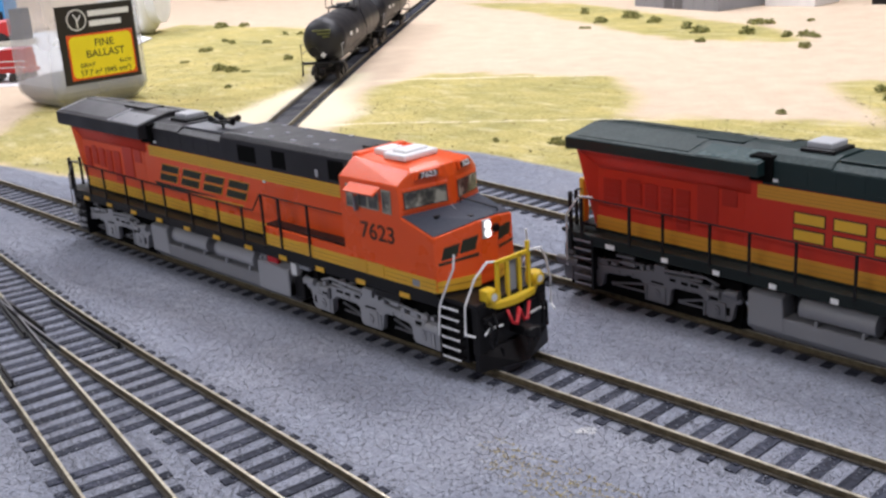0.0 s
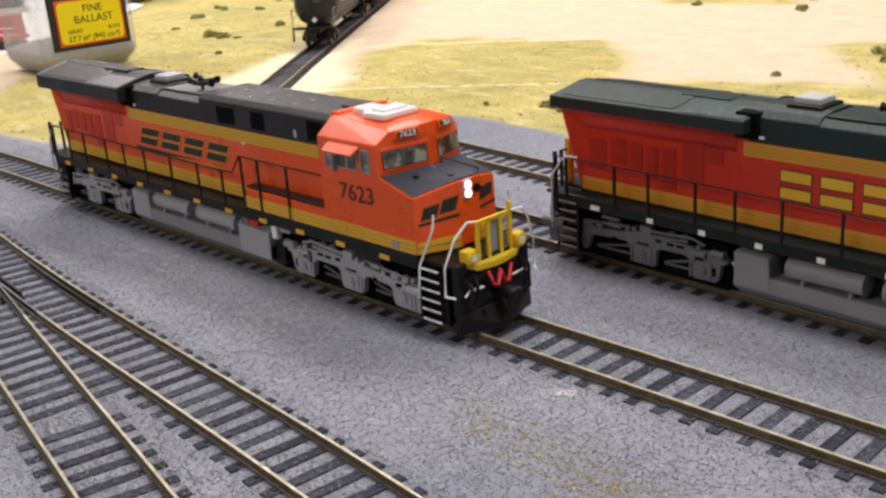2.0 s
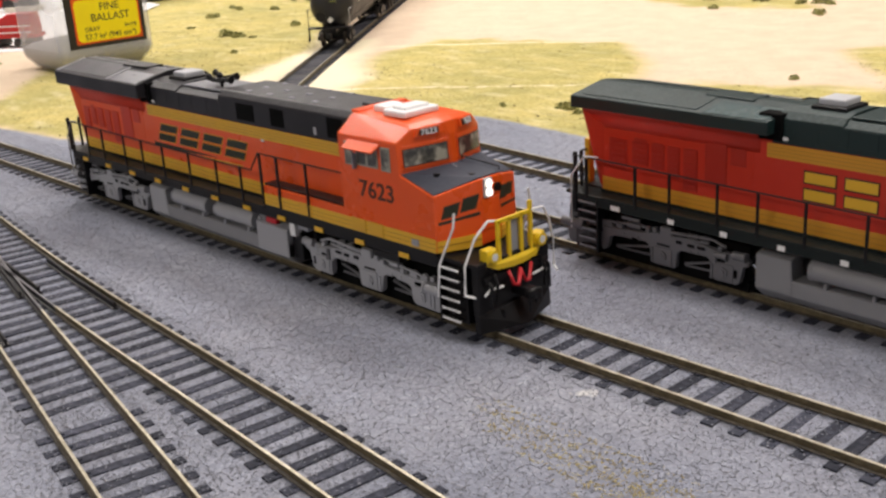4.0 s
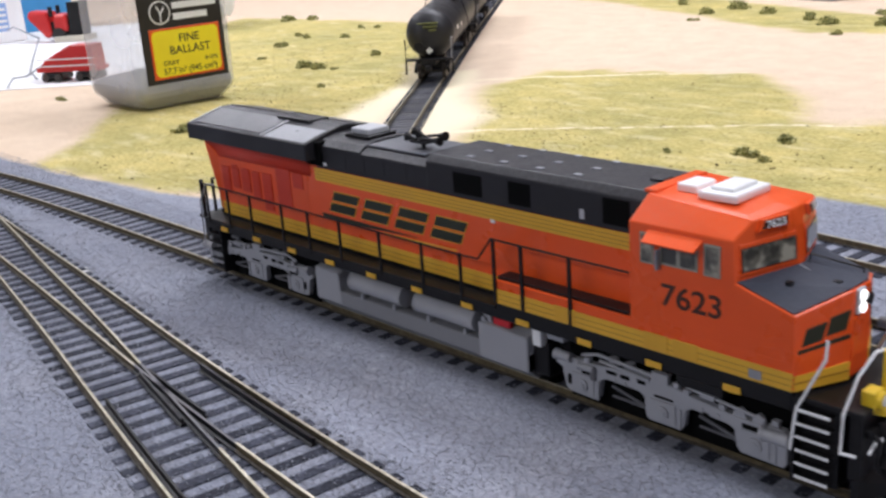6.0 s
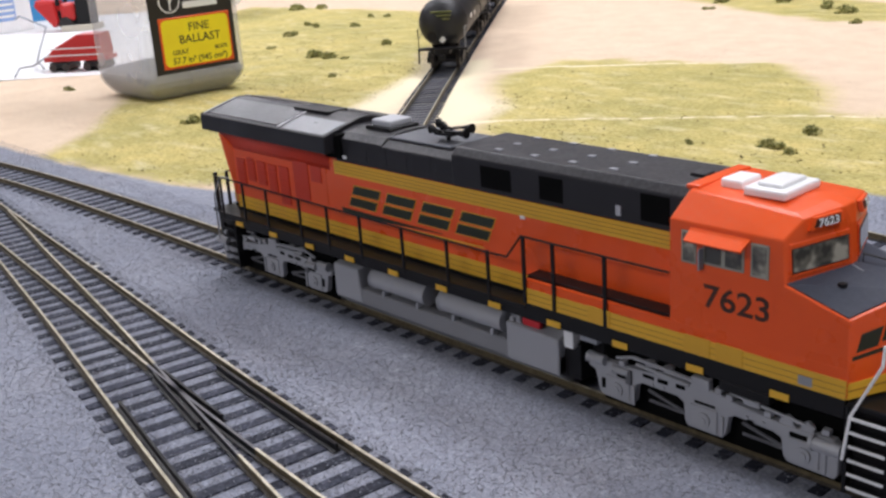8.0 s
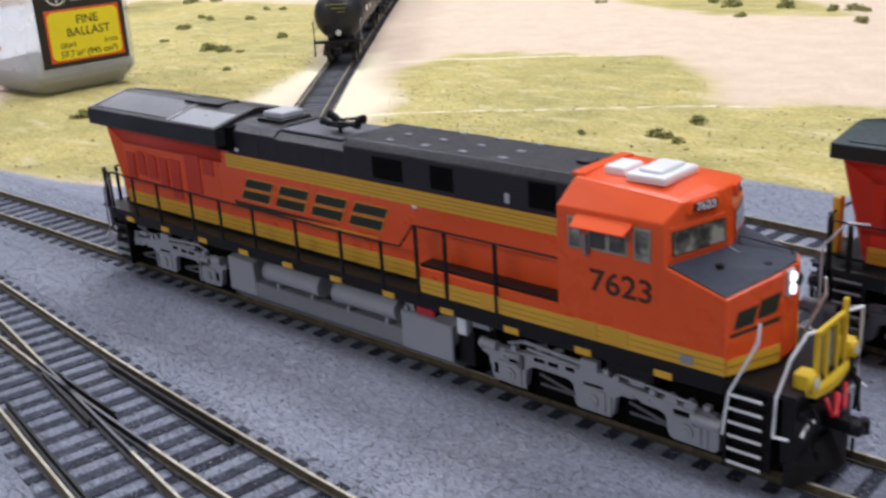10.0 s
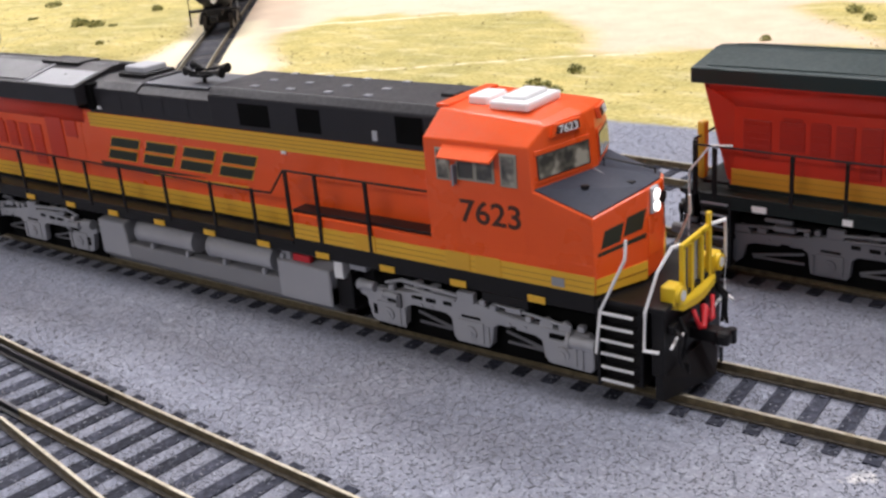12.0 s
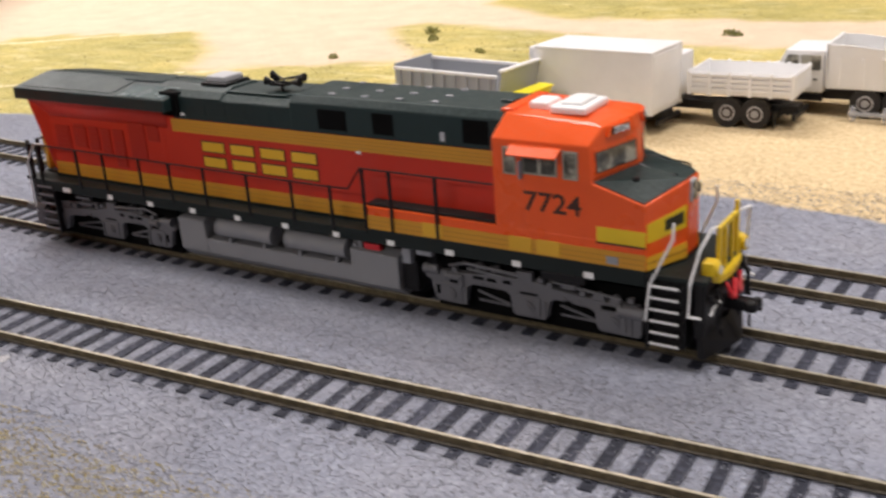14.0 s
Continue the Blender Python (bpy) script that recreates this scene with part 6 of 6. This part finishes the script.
SHRUBS = [shrub_mesh(40 + k) for k in range(5)]
SPOTS = [
    (-9.1, 5.82, 12), (-8.9, 6.0, 9), (-6.92, 4.18, 9), (-7.5, 4.8, 7), (-7.27, 4.74, 7), (-5.35, 3.35, 10), (-5.2, 3.36, 8), (-5.02, 3.41, 4), (-7.4, 5.6, 6), (-5.39, 4.15, 7), (-6.79, 4.9, 7), (-4.38, 2.79, 4), (-6.33, 3.55, 4),
    (-5.0, 8.4, 10.9), (-4.18, 7.62, 10.1), (-4.06, 8.05, 13.3), (-3.55, 7.77, 10.1), (-3.92, 7.04, 6.24), (-2.88, 7.41, 10.9), (-2.56, 7.12, 10.9), (-2.43, 7.92, 7.02), (-2.05, 7.16, 10.9), (-2.3, 7.94, 10.1), (-1.57, 7.08, 8.58), (-1.42, 7.13, 9.36), (-1.31, 7.07, 6.24),
    (-0.46, 2.80, 6.5), (-0.46, 2.46, 6.5), (-3.73, 1.25, 8), (-5.91, 1.40, 6), (0.36, 4.72, 6.5), (0.52, 4.5, 5.5), (1.08, 4.14, 4), (-7.2, 5.7, 5), (2.48, 4.88, 7), (-0.35, 2.39, 4), (-3.92, 1.44, 4), (-1.07, 6.47, 7.8), (-2.12, 6.51, 6.24), (-0.84, 2.33, 3.5), (-1.95, 0.52, 3.5), (0.17, 3.81, 4), (-1.94, 8.24, 5.46),
]
for k, (sx, sy, size) in enumerate(SPOTS):
    ob = new("shrub", SHRUBS[k % 5])
    ob.matrix_world = pose(sx * 0.1, sy * 0.1, -0.0004, 0, 0, k * 67) @ Matrix.Diagonal((size * 1.25 * MM, size * 1.05 * MM, size * 1.3 * MM, 1))
    tagged(ob, "small olive foam shrub on the dry turf", "shrub", "dry shrubs")


# ---- loose stones of the ballast and turf fibres, as stuff ----
def turf_at(x, y):
    return (np.maximum.reduce([inside(x, y, p, 0.02) for p in TURF]) > 0.55) & (inside(x, y, BALLAST_EDGE, 0.002) < 0.3)


def grains(name, label, count, area, size, keep, mat, seed, lift=0.0, heaped=0.0):
    rng = np.random.default_rng(seed)
    p = np.stack([rng.uniform(area[0], area[1], count * 3), rng.uniform(area[2], area[3], count * 3)], -1)
    p = p[keep(p[:, 0], p[:, 1])][:count]
    n = len(p)
    octa = np.array([(1, 0, 0), (-1, 0, 0), (0, 1, 0), (0, -1, 0), (0, 0, 1), (0, 0, -0.6)], float)
    faces = np.array([(0, 2, 4), (2, 1, 4), (1, 3, 4), (3, 0, 4), (2, 0, 5), (1, 2, 5), (3, 1, 5), (0, 3, 5)])
    s = rng.uniform(size[0], size[1], (n, 1, 1)) * MM
    shape = octa[None] * rng.uniform(0.55, 1.15, (n, 6, 1)) * s
    a = rng.uniform(0, 2 * np.pi, n)
    c, d = np.cos(a)[:, None], np.sin(a)[:, None]
    v = np.stack([shape[:, :, 0] * c - shape[:, :, 1] * d, shape[:, :, 0] * d + shape[:, :, 1] * c, shape[:, :, 2] * 0.45], -1)
    v[:, :, :2] += p[:, None]
    v[:, :, 2] += s[:, :, 0] * 0.10 + lift
    heap = rng.uniform(0, 1, n) ** 3
    v[:, :, 2] += (heaped * MM * heap)[:, None]
    loops = (faces[None] + np.arange(n)[:, None, None] * 6).reshape(-1)
    me = bpy.data.meshes.new(name)
    me.vertices.add(n * 6)
    me.vertices.foreach_set("co", v.astype(np.float32).ravel())
    me.loops.add(len(loops))
    me.loops.foreach_set("vertex_index", loops.astype(np.int32))
    me.polygons.add(n * 8)
    me.polygons.foreach_set("loop_start", np.arange(0, n * 24, 3, dtype=np.int32))
    me.update(calc_edges=True)
    me.materials.append(mat)
    return tagged(new(name, me), label, "gravel", kind="stuff")


def grain_material(name, stops):
    m, nt, b = material(name)
    g = nt.nodes.new("ShaderNodeNewGeometry")
    nt.links.new(ramp(nt, g.outputs["Random Per Island"], stops).outputs[0], b.inputs["Base Color"])
    b.inputs["Roughness"].default_value = 0.9
    return m


STONE = grain_material("loose_stone", [(0.0, (0.191, 0.198, 0.228)), (0.3, (0.246, 0.256, 0.295)), (0.75, (0.303, 0.314, 0.361)), (1.0, (0.425, 0.437, 0.494))])
FIBRE = grain_material("turf_fleck", [(0.0, (0.36, 0.29, 0.08)), (0.5, (0.54, 0.46, 0.16)), (1.0, (0.72, 0.64, 0.32))])
grains("ballast_gravel", "fine grey loose ballast between the tracks", 120000, (-0.2, 0.40, -0.15, 0.03), (0.18, 0.46), lambda x, y: y < 0.04, STONE, 11, 0.0, 0.15)
grains("ballast_gravel", "fine grey loose ballast between the tracks", 50000, (-0.25, 0.46, 0.03, 0.2), (0.24, 0.52), lambda x, y: (y < 0.20 - 0.01 * x) & (x > -0.2 + y * 0.3), STONE, 14, 0.0, 0.15)
grains("ballast_gravel", "fine grey loose ballast between the tracks", 22000, (-0.45, -0.2, -0.12, 0.05), (0.26, 0.54), lambda x, y: y < 0.03, STONE, 12, 0.0, 0.15)
grains("turf_flecks", "dry yellow turf flecks on the sand", 9000, (-0.75, 0.25, 0.04, 0.6), (0.3, 0.75), lambda x, y: turf_at(x, y), FIBRE, 13)

def along_track(x, y):
    """True in the tie bands of the three nearest lines, clear of the rails."""
    ok = np.zeros(x.shape, bool)
    for pts in ([(-6.5, -0.62), (-5.2, -0.30), (-4.4, -0.15), (-3.6, -0.06), (-2.8, -0.012), (-2, 0), (5.6, 0)], THROUGH, BRANCH):
        d = np.full(x.shape, 1e9)
        for (ax, ay), (bx, by) in zip(np.array(pts) * 0.1, np.array(pts[1:]) * 0.1):
            k = np.clip(((x - ax) * (bx - ax) + (y - ay) * (by - ay)) / ((bx - ax) ** 2 + (by - ay) ** 2), 0, 1)
            d = np.minimum(d, np.hypot(x - ax - k * (bx - ax), y - ay - k * (by - ay)))
        ok |= (d < 0.0165) & (np.abs(d - 0.0087) > 0.0016)
    return ok


grains("tie_gravel", "stray grey ballast grains lying on the ties", 60000, (-0.42, 0.44, -0.135, 0.02), (0.2, 0.42), along_track, STONE, 18, 0.0, 0.75)
TWIG = grain_material("dry_twig", [(0.0, (0.06, 0.045, 0.02)), (0.6, (0.16, 0.12, 0.05)), (1.0, (0.30, 0.25, 0.10))])
grains("turf_twigs", "dark dry twigs strewn over the turf", 1500, (-0.75, 0.25, 0.04, 0.6), (0.45, 1.1), lambda x, y: turf_at(x, y), TWIG, 17)

OCHRE = grain_material("ochre_grit", [(0.0, (0.26, 0.18, 0.05)), (0.5, (0.52, 0.40, 0.10)), (0.85, (0.70, 0.58, 0.22)), (1.0, (0.80, 0.77, 0.68))])
grains("ochre_grit", "spilled ochre grit on the grey ballast", 11000, (0.13, 0.35, -0.085, -0.02), (0.16, 0.34), lambda x, y: inside(x, y, STAIN, 0.010) > 0.15 + 0.75 * np.abs(np.sin(x * 517 + 3 * np.sin(y * 433)) * np.sin(y * 611)), OCHRE, 15, 0.0002)
SAND = grain_material("sand_grit", [(0.0, (0.34, 0.24, 0.13)), (0.4, (0.60, 0.47, 0.28)), (1.0, (0.82, 0.70, 0.50))])
grains("sand_grit", "loose golden sand grit by the parked trucks", 30000, (0.12, 0.56, 0.13, 0.36), (0.18, 0.42), lambda x, y: (inside(x, y, BALLAST_EDGE, 0.002) < 0.3) & (inside(x, y, GOLD, 0.01) > 0.4), SAND, 16)
